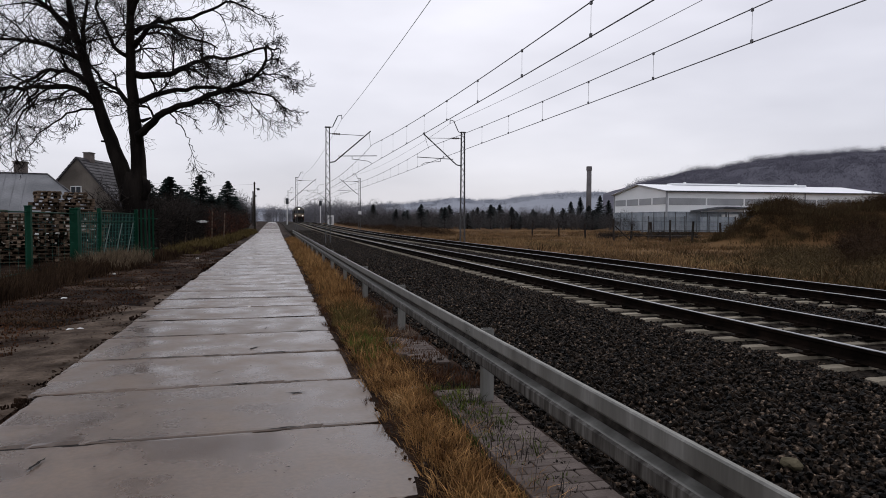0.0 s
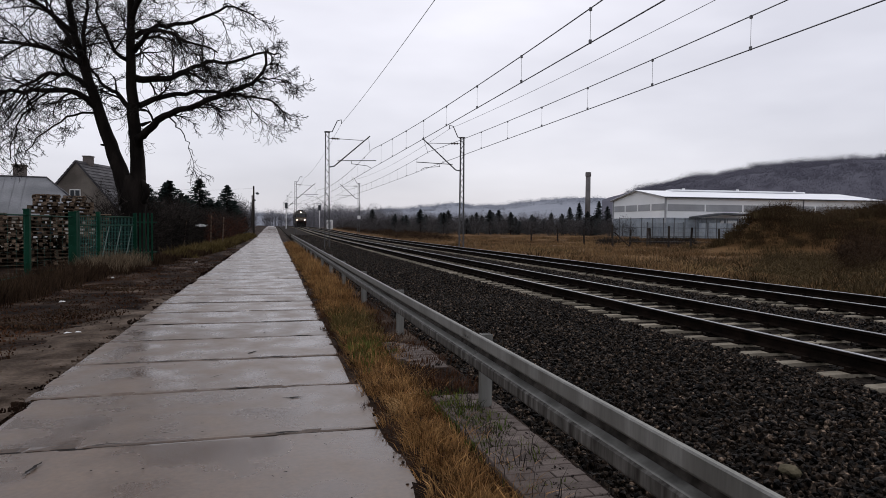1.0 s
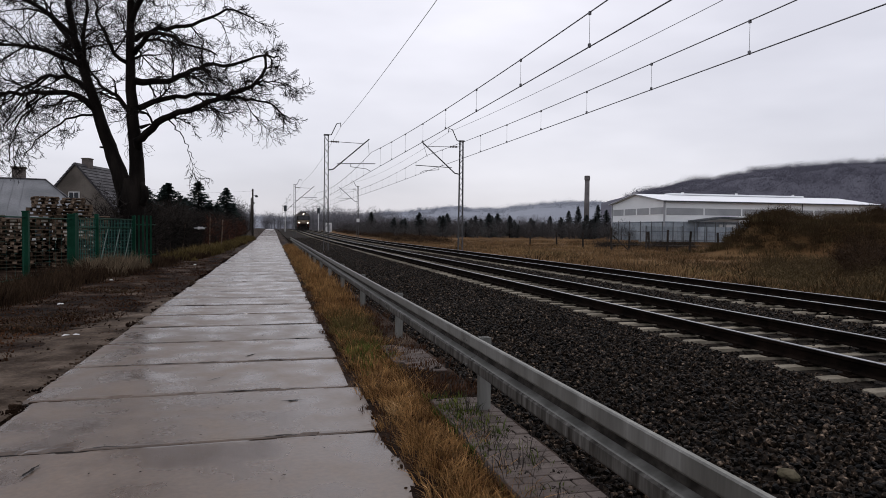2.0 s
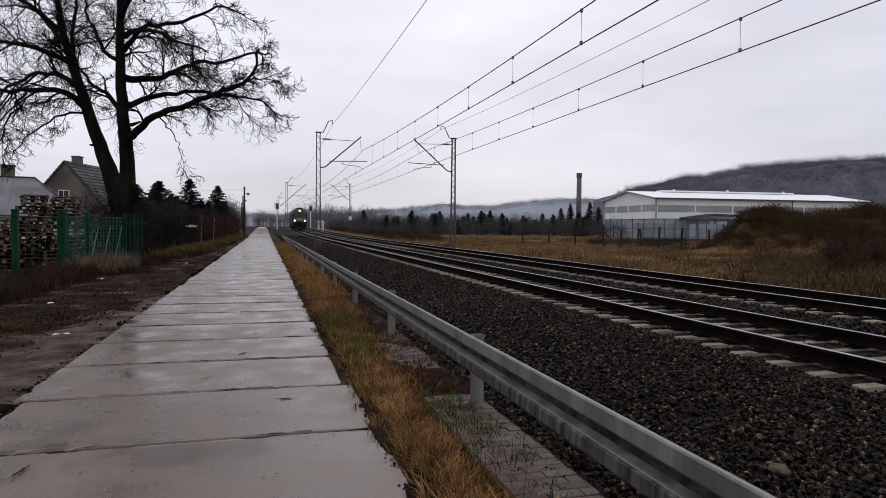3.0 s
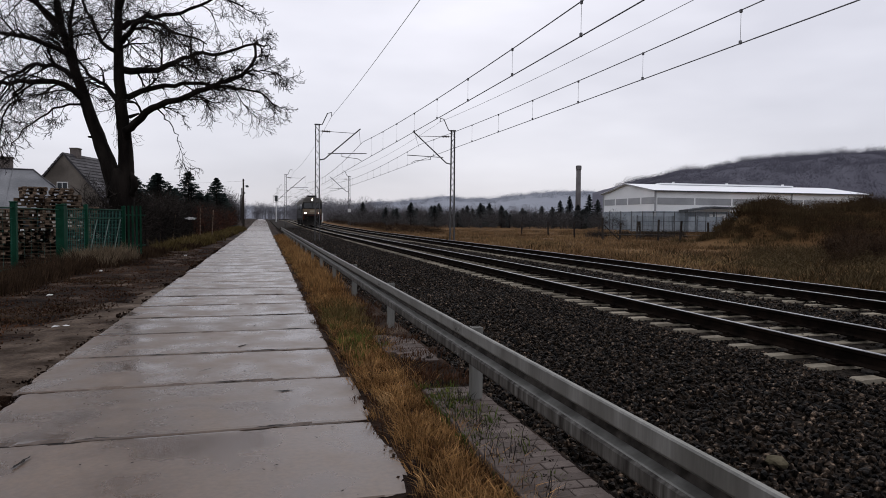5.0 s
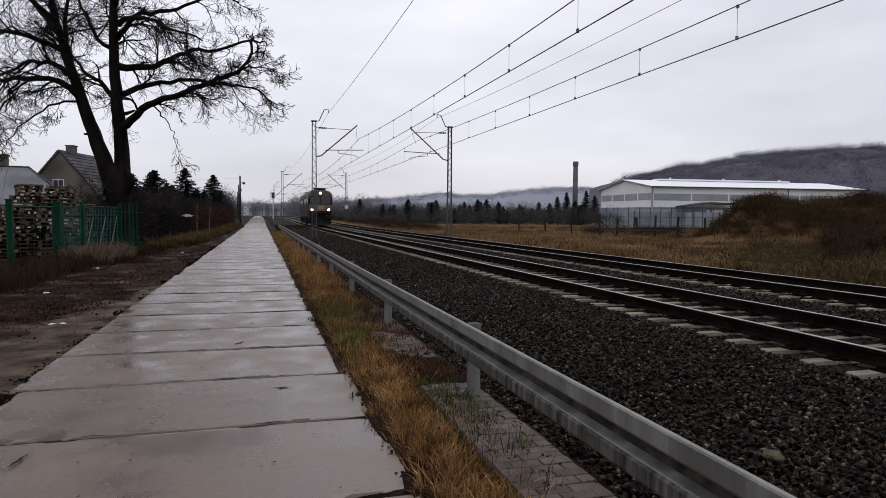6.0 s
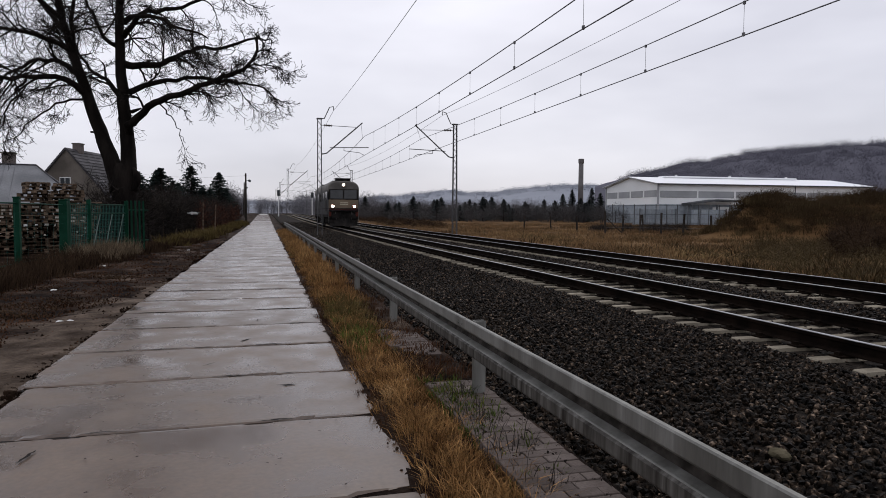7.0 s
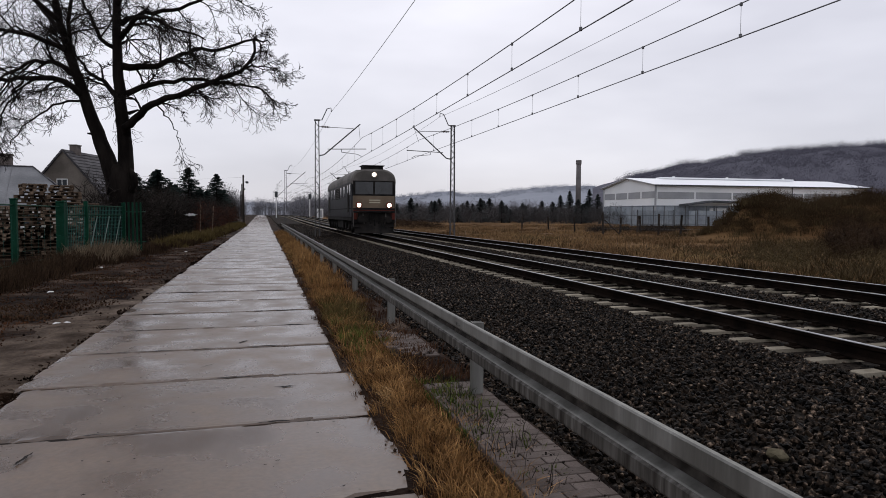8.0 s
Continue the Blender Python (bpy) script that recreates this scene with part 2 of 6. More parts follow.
def thing(name, label, category, group="", at=None, kind=""):
    ob = tagged(new(name), label, category, group, kind)
    ob.empty_display_size = 0.2
    if at is not None:
        ob.matrix_world = at
    return ob


def structure(name, build, mats, label="", category="", kind="structure", smooth=False):
    return tagged(part(name, build, mats, smooth=smooth), label, category, "", kind)


def fast_mesh(name, verts, faces, mats, smooth=False):
    """Mesh from arrays: verts (n, 3), faces (m, k)."""
    me = bpy.data.meshes.new(name)
    me.vertices.add(len(verts))
    me.vertices.foreach_set("co", np.asarray(verts, dtype=np.float32).ravel())
    k = faces.shape[1]
    me.loops.add(faces.size)
    me.loops.foreach_set("vertex_index", faces.astype(np.int32).ravel())
    me.polygons.add(len(faces))
    me.polygons.foreach_set("loop_start", np.arange(0, faces.size, k, dtype=np.int32))
    me.polygons.foreach_set("use_smooth", np.full(len(faces), smooth))
    me.update(calc_edges=True)
    for m in (mats if isinstance(mats, (list, tuple)) else [mats]):
        me.materials.append(m)
    return me


# ---- the lie of the land ----
def bend(y):
    return 0.0 if y < 60 else -1.0e-5 * (y - 60) ** 2


def rise(y):
    s = min(max((y - 60) / 160, 0), 1)
    return 0.9 * s * s * (3 - 2 * s)


MOUND = [(33.4, 38.9, 2.0, 4.2, 2.5), (35.6, 38, 3.6, 5, 2.4), (39, 36.1, 4.2, 5.5, 2.4), (42.5, 34.2, 4.5, 6, 2.75), (48, 31, 6, 7, 4.6), (56, 27, 8, 8, 5.2)]


def ground_z(x, y):
    z = rise(y)
    xb = x - bend(y)
    if xb < -2.1:
        z += -0.06 + 0.05 * noise.noise((x * 0.6, y * 0.6, 0)) + 0.03 * noise.noise((x * 2.3, y * 2.3, 4))
    elif xb < 0.85:
        z += -0.16
    elif xb < 1.5:
        z += 0.0
    elif xb < 14.2:
        z += -0.22
    else:
        z += -0.1 + 0.12 * noise.noise((x * 0.15, y * 0.15, 2)) + 0.05 * noise.noise((x * 0.8, y * 0.8, 5))
    for mx, my, a, b, h in MOUND:
        q = ((x - mx) / a) ** 2 + ((y - my) / b) ** 2
        if q < 4:
            z += h * 0.7 * math.exp(-q * 1.5)
    return z


def ground():
    xs = [-1500, -800, -400, -200, -120, -80, -60, -45] + [-36 + 2 * i for i in range(10)] + [-16 + 0.5 * i for i in range(27)]
    xs += [-2.3, -2.1, -2.05, 0.85, 0.9, 1.45, 1.5, 1.55, 3, 5, 8, 11, 14.15, 14.3] + [15 + 1.5 * i for i in range(44)] + [85, 100, 130, 180, 260, 400, 700, 1500]
    ys = [-400, -150, -60, -30, -15, -8] + [-4 + 0.6 * i for i in range(74)] + [41 + 1.5 * i for i in range(40)]
    ys += [104, 110, 118, 126, 135, 145, 158, 172, 190, 205, 220, 260, 320, 400, 600, 1000, 1800, 3000]
    b = Build()
    b.v = [(x + bend(y), y, ground_z(x + bend(y), y)) for y in ys for x in xs]
    n = len(xs)
    for j in range(len(ys) - 1):
        for i in range(n - 1):
            b.f.append((j * n + i, j * n + i + 1, (j + 1) * n + i + 1, (j + 1) * n + i))
            b.m.append(0 if xs[i] < 14 and xs[i] > -16 else 1)
    structure("ground", b, [EARTH, FIELD], "damp brown earth and dry winter field around the road", "ground", smooth=True)


ground()


# ---- the concrete road ----
ROAD_X = -0.70


def slab_mesh(seed):
    """One precast slab 3.0 x 1.5 m with worn, chipped edges."""
    rnd = random.Random(seed)
    nx, ny, w, d = 48, 18, 3.02, 1.497
    b = Build()
    chips = [(rnd.uniform(-1.4, 1.4), rnd.choice((-1, 1)) * d / 2, rnd.uniform(0.05, 0.17), rnd.uniform(0.02, 0.05)) for _ in range(6)]
    chips += [(rnd.choice((-1, 1)) * w / 2, rnd.uniform(-0.7, 0.7), rnd.uniform(0.015, 0.035), rnd.uniform(0.04, 0.09)) for _ in range(4)]
    chips += [(sx * w / 2, sy * d / 2, rnd.uniform(0.02, 0.05), rnd.uniform(0.02, 0.06)) for sx in (-1, 1) for sy in (-1, 1)]
    us = [-w / 2, -w / 2 + 0.015] + [-w / 2 + w * i / nx for i in range(1, nx)] + [w / 2 - 0.015, w / 2]
    vs = [-d / 2, -d / 2 + 0.012, -d / 2 + 0.05] + [-d / 2 + d * i / ny for i in range(1, ny)] + [d / 2 - 0.05, d / 2 - 0.012, d / 2]
    for v in vs:
        for u in us:
            edge = min(w / 2 - abs(u), d / 2 - abs(v))
            z = -0.014 if edge < 0.004 else (-0.004 if edge < 0.016 else 0.0)
            for cx, cy, rx, ry in chips:
                q = ((u - cx) / rx) ** 2 + ((v - cy) / ry) ** 2
                if q < 1:
                    z = min(z, -0.045 * (1 - q) - 0.006)
            z += 0.004 * noise.noise((u * 1.1, v * 1.1, seed))
            wob = 0.012 * noise.noise((v * 4, seed, 1)) if w / 2 - abs(u) < 0.004 else 0
            b.v.append((u + wob, v, z))
    n = len(us)
    for j in range(len(vs) - 1):
        for i in range(n - 1):
            b.f.append((j * n + i, j * n + i + 1, (j + 1) * n + i + 1, (j + 1) * n + i))
            b.m.append(0)
    rim = [i for i in range(n)] + [j * n + n - 1 for j in range(1, len(vs))] + [(len(vs) - 1) * n + i for i in range(n - 2, -1, -1)]
    rim += [j * n for j in range(len(vs) - 2, 0, -1)]
    k = len(b.v)
    b.v.extend((b.v[i][0], b.v[i][1], -0.15) for i in rim)
    for i in range(len(rim)):
        j = (i + 1) % len(rim)
        b.f.append((rim[i], rim[j], k + j, k + i))
        b.m.append(0)
    return b.mesh("concrete_slab", CONCRETE)


def road():
    top = thing("road", "wet grey road of precast concrete slabs", "road", kind="structure")
    kinds = [slab_mesh(s) for s in range(1, 8)]
    rnd = random.Random(5)
    y, last = 5.24 - 1.53 * 8 + 0.765, None
    while y < 120:
        k = rnd.choice([m for m in kinds if m is not last])
        last = k
        part("concrete_slab", k, None, top, at=pose(ROAD_X + bend(y) + rnd.uniform(-0.03, 0.03) + min(max((7.6 - y) * 0.04, 0), 0.12), y, rise(y) + rnd.uniform(-0.006, 0.006),
             rnd.uniform(-0.25, 0.25) + math.degrees(math.atan(rise(y + 0.7) - rise(y - 0.7)) / 1.4), rnd.uniform(-0.12, 0.12), rnd.uniform(-0.3, 0.3) + rnd.choice((0, 180))))
        y += 1.53
    b = Build()
    while y < 420:
        b.box((ROAD_X + bend(y), y, rise(y) - 0.07), (3.0, 1.48, 0.15), pose(0, 0, 0, 0, 0, 0).to_3x3())
        y += 1.5
    tagged(part("far_slabs", b, CONCRETE, top), kind="stuff")


def road_dirt():
    """Soil in the worn joints, short cracks and grit on the slabs."""
    rnd = random.Random(12)
    b = Build()

    def patch(x, y, ln, wd, ang, z):
        n, left, right = 7, [], []
        c, s = math.cos(ang), math.sin(ang)
        for i in range(n + 1):
            u = (i / n - 0.5) * ln
            w = wd * math.sin(math.pi * (i + 0.35) / (n + 0.7)) * rnd.uniform(0.4, 1.2) / 2
            m = rnd.gauss(0, wd * 0.18)
            left.append((x + u * c - (m + w) * s, y + u * s + (m + w) * c, z))
            right.append((x + u * c - (m - w) * s, y + u * s + (m - w) * c, z))
        k = len(b.v)
        b.v.extend(left + right)
        for i in range(n):
            b.f.append((k + i, k + i + 1, k + n + 2 + i, k + n + 1 + i))
            b.m.append(0)

    y = 5.24 - 1.53 * 2
    while y < 75:
        for _ in range(rnd.choice((2, 3, 3, 4)) + (3 if y > 7 else 0)):
            x = ROAD_X + rnd.uniform(-1.35, 1.35)
            patch(x, y + rnd.gauss(0, 0.008), rnd.uniform(0.12, 0.7), rnd.uniform(0.018, 0.065), rnd.gauss(0, 0.015), rise(y) + 0.010)
        if rnd.random() < 0.55:
            patch(ROAD_X + rnd.uniform(-1.2, 1.2), y + rnd.uniform(0.3, 1.2), rnd.uniform(0.12, 0.5), rnd.uniform(0.012, 0.04), rnd.choice((0.0, 0.05, 0.9, 1.4)), rise(y) + 0.011)
        y += 1.53
    for _ in range(170):
        y = 2.6 + 20 * rnd.random() ** 1.8
        patch(ROAD_X + rnd.choice((rnd.uniform(-1.45, 1.45), rnd.gauss(-0.15, 0.35))), y, rnd.uniform(0.008, 0.035), rnd.uniform(0.006, 0.02), rnd.uniform(0, 3.1), 0.011)
    y = 5.24 - 1.53 * 4
    while y < 120:
        b.box((ROAD_X + bend(y), y, rise(y) - 0.070), (2.98, 0.09, 0.10))
        y += 1.53
    tagged(part("joint_soil", b, MUD), "dark soil in worn slab joints and grit on the road", "soil", kind="stuff")


road()
road_dirt()


# ---- guard rail and the paver strip ----
def guard_rail():
    gx, zt, step = 1.61, 0.745, 4.0
    top = thing("guard_rail", "galvanised steel W-beam guard rail beside the road", "guard rail")
    outer = [(0.022, 0.0), (0.006, -0.003), (0.0, -0.012), (0.0, -0.098), (0.008, -0.112), (0.06, -0.132), (0.072, -0.16), (0.06, -0.206),
             (0.012, -0.228), (0.0, -0.240), (0.0, -0.312), (0.006, -0.326), (0.022, -0.332)]
    outer = [(x * 1.12, z * 0.89) for x, z in outer]
    prof = outer + [(x + 0.008, z + (0.006 if z < -0.147 else -0.006)) for x, z in reversed(outer)]
    b = Build().sweep(prof, [(0, 0, 0), (0, step - 0.004, 0)])
    b.f, b.m = b.f[:-2], b.m[:-2]
    for yy in (0.08, 0.16):
        for z in (-0.06, -0.27):
            b.tube([(-0.008, yy, z), (0.012, yy, z)], 0.011, 6)
    # Slot 1: groove, grime with painted shade; slot 2: streaked lower wave.
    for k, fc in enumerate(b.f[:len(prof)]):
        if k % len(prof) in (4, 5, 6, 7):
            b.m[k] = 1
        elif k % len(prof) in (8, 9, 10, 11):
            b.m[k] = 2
    beam = b.mesh("beam", [ZINC, ZINC_GROOVE, ZINC_DRIP])
    p = Build()
    sig = [(-0.05, -0.03), (0.05, -0.03), (0.05, -0.022), (-0.042, -0.022), (-0.042, 0.022), (0.05, 0.022), (0.05, 0.03), (-0.05, 0.03)]
    p.v = [(x, y, z) for z in (-0.5, 0.0) for x, y in sig]
    p.f = [(i, (i + 1) % 8, (i + 1) % 8 + 8, i + 8) for i in range(8)] + [(8, 9, 10, 11), (8, 11, 12, 15), (12, 13, 14, 15)]
    p.m = [0] * len(p.f)
    p.box((-0.06, 0, -0.10), (0.05, 0.10, 0.10), bevel=0.004)
    post = p.mesh("post", ZINC)
    y = 5.41 - 3 * step
    i = 0
    while y < 62:
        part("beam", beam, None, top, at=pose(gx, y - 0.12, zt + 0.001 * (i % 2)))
        pp = part("post", post, None, top, at=pose(gx + 0.175, y, zt - 0.045, 0, 0, random.uniform(-2, 2)))
        pp.scale = (1, 1.25, 1.8)
        y, i = y + step, i + 1


guard_rail()


def paver_strip():
    top = thing("paver_strip", "strip of weathered concrete pavers under the guard rail", "pavement", kind="structure")
    me = Build().box((0, 0, -0.04), (0.199, 0.099, 0.08), bevel=0.004).mesh("paver", PAVER)
    small = Build().box((0, 0, -0.04), (0.097, 0.099, 0.08), bevel=0.004).mesh("paver", PAVER)
    rnd = random.Random(9)
    for j in range(112):
        y = 1.5 + 0.104 * j
        for x, half in (((1.50, 0), (1.704, 0), (1.857, 1)) if j % 2 else ((1.449, 1), (1.602, 0), (1.806, 0))):
            if (y > 5.8 and noise.noise((x * 1.3, y * 0.55, 3)) < 0.05) or rnd.random() < 0.015:
                continue
            part("paver", small if half else me, None, top, at=pose(x + rnd.uniform(-0.002, 0.002), y, 0.075 + rnd.uniform(-0.004, 0.004) - (0.015 if y > 5.8 else 0),
                 rnd.uniform(-1.0, 1.0), rnd.uniform(-1.0, 1.0), rnd.uniform(-0.7, 0.7)))
    b = Build().box((0, 28, -0.06), (0.56, 60, 0.12))
    part("bedding", b, EARTH, top, at=pose(1.68, 1.6, 0.045))


paver_strip()


# ---- ballast and the two tracks ----
TRACKS = (6.97, 11.25)
RAIL_Z = 0.27


def ballast():
    prof = [(1.98, -0.25), (2.0, -0.04), (2.6, -0.02), (5.4, 0.035), (13.0, 0.035), (14.0, -0.12), (14.8, -0.3)]
    ys = [-20 + 4 * i for i in range(90)]
    b = Build().sweep(prof, [(bend(y), y, rise(y)) for y in ys], closed=False)
    structure("ballast_bed", b, BED, "dark crushed-stone ballast bed under two tracks", "ballast")


def stones(name, count, area, size, seed, label, ico=True, material=None, category="ballast", flat=None):
    """Loose angular stones strewn over area (x0, x1, y0, y1)."""
    rng = np.random.default_rng(seed)
    if ico:
        g = (1 + 5 ** 0.5) / 2
        base = np.array([(-1, g, 0), (1, g, 0), (-1, -g, 0), (1, -g, 0), (0, -1, g), (0, 1, g), (0, -1, -g), (0, 1, -g), (g, 0, -1), (g, 0, 1), (-g, 0, -1), (-g, 0, 1)]) / 1.9
        tri = np.array([(0, 11, 5), (0, 5, 1), (0, 1, 7), (0, 7, 10), (0, 10, 11), (1, 5, 9), (5, 11, 4), (11, 10, 2), (10, 7, 6), (7, 1, 8),
                        (3, 9, 4), (3, 4, 2), (3, 2, 6), (3, 6, 8), (3, 8, 9), (4, 9, 5), (2, 4, 11), (6, 2, 10), (8, 6, 7), (9, 8, 1)])
    else:
        base = np.array([(1, 0, 0), (-1, 0, 0), (0, 1, 0), (0, -1, 0), (0, 0, 1), (0, 0, -1)], float)
        tri = np.array([(0, 2, 4), (2, 1, 4), (1, 3, 4), (3, 0, 4), (2, 0, 5), (1, 2, 5), (3, 1, 5), (0, 3, 5)])
    x0, x1, y0, y1 = area
    y = y0 + (y1 - y0) * rng.random(count) ** 1.35
    x = rng.uniform(x0, x1, count)
    z = np.interp(x, [2.0, 2.6, 5.4, 13.0, 14.0, 14.8], [-0.04, -0.02, 0.035, 0.035, -0.12, -0.3])
    if flat is not None:
        z = np.full(count, flat)
    for tx in TRACKS:
        z = np.where(np.abs(x - tx) < 1.28, z - 0.028, z)
    shift = np.array([bend(v) for v in y])
    lift = np.array([rise(v) for v in y])
    q = rng.normal(size=(count, 4))
    q /= np.linalg.norm(q, axis=1)[:, None]
    w, a, b, c = q.T
    rot = np.stack([1 - 2 * (b * b + c * c), 2 * (a * b - c * w), 2 * (a * c + b * w), 2 * (a * b + c * w), 1 - 2 * (a * a + c * c), 2 * (b * c - a * w),
                    2 * (a * c - b * w), 2 * (b * c + a * w), 1 - 2 * (a * a + b * b)], 1).reshape(count, 3, 3)
    s = rng.uniform(*size, count)[:, None] * rng.uniform(0.6, 1.15, (count, 3))
    v = base[None] * rng.uniform(0.5, 1.35, (count, len(base), 1)) * s[:, None, :]
    v = np.einsum("nij,nkj->nki", rot, v)
    v += np.stack([x + shift, y, z + lift + rng.uniform(-0.015, 0.035, count)], 1)[:, None, :]
    f = tri[None] + (np.arange(count) * len(base))[:, None, None]
    tagged(new(name, fast_mesh(name, v.reshape(-1, 3), f.reshape(-1, 3), material or STONE)), label, category, kind="stuff")


ballast()
stones("ballast_stones", 40000, (2.0, 5.9, 1.2, 14), (0.017, 0.036), 3, "loose dark angular ballast stones beside the track")
stones("ballast_stones", 14000, (2.0, 6.0, 50, 100), (0.05, 0.085), 9, "loose dark ballast stones beside the far track", ico=False)
stones("ballast_stones", 40000, (2.0, 6.0, 12.5, 52), (0.024, 0.046), 4, "loose dark angular ballast stones beside the track", ico=False)
stones("ballast_stones", 24000, (8.2, 14.2, 7, 45), (0.028, 0.05), 5, "dark ballast stones between the tracks", ico=False)
stones("ballast_stones", 6000, (5.6, 8.4, 5, 32), (0.02, 0.036), 6, "dark ballast stones between the rails", ico=False)
stones("soil_clods", 1800, (-6.6, -2.2, 2, 32), (0.008, 0.032), 7, "brown clods and small stones on the muddy verge", ico=False, material=CLOD, category="soil", flat=-0.055)
stones("verge_grit", 2500, (0.8, 1.6, 1, 22), (0.006, 0.02), 8, "grit and crumbs at the edge of the slabs", ico=False, material=CLOD, category="soil", flat=0.0)


def tracks():
    head = [(-0.021, 0.0), (0.021, 0.0), (0.024, -0.004), (0.024, -0.010), (-0.024, -0.010), (-0.024, -0.004)]
    body = [(-0.035, -0.010), (0.035, -0.010), (0.034, -0.045), (0.009, -0.058), (0.009, -0.135), (0.07, -0.158), (0.07, -0.172), (-0.07, -0.172), (-0.07, -0.158),
            (-0.009, -0.135), (-0.009, -0.058), (-0.034, -0.045)]
    s = Build()
    prof = [(-0.13, -0.19), (0.13, -0.19), (0.078, 0.0), (-0.078, 0.0)]
    rows = [(-1.24, 0.0), (-1.22, 0.012), (-0.95, 0.012), (-0.5, -0.018), (0.5, -0.018), (0.95, 0.012), (1.22, 0.012), (1.24, 0.0)]
    s.v = [(x, py, pz + dz if pz == 0 else pz) for x, dz in rows for py, pz in prof]
    s.f = [(i * 4 + k, i * 4 + (k + 1) % 4, i * 4 + 4 + (k + 1) % 4, i * 4 + 4 + k) for i in range(7) for k in range(4)] + [(0, 1, 2, 3), (31, 30, 29, 28)]
    s.m = [0] * len(s.f)
    for rx in (-0.7525, 0.7525):
        s.box((rx, 0, 0.02), (0.36, 0.16, 0.022), slot=1)
        for dx in (-0.13, 0.13):
            s.box((rx + dx, 0, 0.045), (0.05, 0.07, 0.05), slot=1)
    sleeper = s.mesh("sleeper", [SLEEPER, RUST])
    ys = [-20 + 4 * i for i in range(20)] + [60 + 6 * i for i in range(60)]
    for cx, phase in zip(TRACKS, (0.2, 0.4)):
        top = thing("railway_track", "railway track with steel rails on concrete sleepers", "railway track", "tracks", kind="structure")
        for rx in (-0.7525, 0.7525):
            path = [(cx + rx + bend(y), y, RAIL_Z + rise(y)) for y in ys]
            r = part("rail", Build().sweep(body, path), RUST, top, "rusty steel rail with a polished head")
            part("rail_head", Build().sweep(head, path), SHINE, r, "polished running surface")
        for i in range(290):
            y = -4 + 0.6 * i + phase
            part("sleeper", sleeper, None, top, at=pose(cx + bend(y) + 0.012 * math.sin(i * 7.3), y, RAIL_Z - 0.205 + rise(y), 0, 0, 0.5 * math.sin(i * 3.7)))
        b = Build()
        for i in range(200):
            y = 170 + 0.6 * i + phase
            b.box((cx + bend(y), y, RAIL_Z - 0.26 + rise(y)), (2.6, 0.24, 0.13))
        tagged(part("far_sleepers", b, SLEEPER, top), kind="stuff")


tracks()


# ---- masts and wires ----
def mast(y, left):
    """A lattice mast with its cantilever, on one side of the line."""
    bx = (3.72 if left else 13.85) - (0.35 if y > 60 else 0)
    s = 1 if left else -1
    top = thing("catenary_mast", "grey lattice steel catenary mast with a cantilever arm", "catenary mast", "masts beside the line",
                at=pose(bx + bend(y), y, rise(y)))
    for sx in (-1, 1):
        for sy in (-1, 1):
            part("upright", Build().tube([(0.17 * sx, 0.12 * sy, -0.3), (0.12 * sx, 0.09 * sy, 8.35)], 0.035, 4), MAST, top)
    b = Build()
    z, k = 0.3, 1
    while z < 8.0:
        for sy in (-1, 1):
            b.tube([(0.16 * k, 0.11 * sy, z), (-0.155 * k, 0.11 * sy, z + 0.42)], 0.016, 4)
        for sx in (-1, 1):
            b.tube([(0.15 * sx, 0.11 * k, z), (0.145 * sx, -0.11 * k, z + 0.42)], 0.014, 4)
        z, k = z + 0.42, -k
    part("lacing", b, MAST, top)
    part("foundation", Build().box((0, 0, -0.13), (0.6, 0.5, 0.3), bevel=0.03), BED, top, "concrete foundation block")
    part("cap", Build().box((0, 0, 8.37), (0.4, 0.32, 0.08), bevel=0.01), MAST, top)
    b = Build()
    b.tube([(0.14 * s, 0, 5.85), (0.5 * s, 0, 5.92), (3.1 * s, 0, 8.2)], 0.045, 6)
    part("cantilever_strut", b, MAST, top)
    part("hanger", Build().tube([(3.0 * s, 0, 8.1), (3.1 * s if left else 2.65 * s, 0, 7.05)], 0.014, 4), MAST, top)
    part("tie_rod", Build().tube([(0.12 * s, 0, 7.92), (2.62 * s, 0, 7.86)], 0.02, 5), MAST, top)
    b = Build()
    b.tube([((0.3 + 0.03 * k) * s, 0, 7.915 - 0.0007 * k) for k in range(20)], [0.035 if k % 4 < 2 else 0.08 for k in range(20)], 8)
    part("insulator", b, PAVER, top)
    part("registration_arm", Build().tube([(0.75 * s, 0, 6.33), (3.55 * s, 0, 6.42)], 0.03, 5), MAST, top)
    b = Build()
    b.tube([(1.75 * s, 0, 6.38), (1.75 * s, 0, 6.12)], 0.022, 5)
    b.tube([(1.75 * s, 0, 6.14), (2.9 * s, 0, 6.02), (3.2 * s, 0, 5.86)], 0.02, 5)
    part("steady_arm", b, MAST, top)
    b = Build()
    b.tube([(0.0, 0, 8.35), (0.35 * s, 0, 8.4), (0.72 * s, 0, 9.2), (1.0 * s, 0, 9.28), (1.02 * s, 0, 9.0)], 0.035, 6)
    part("horn", b, MAST, top)


MAST_Y = (-12, 48.2, 108, 168, 228)
for my in MAST_Y:
    mast(my, True)
    mast(my, False)


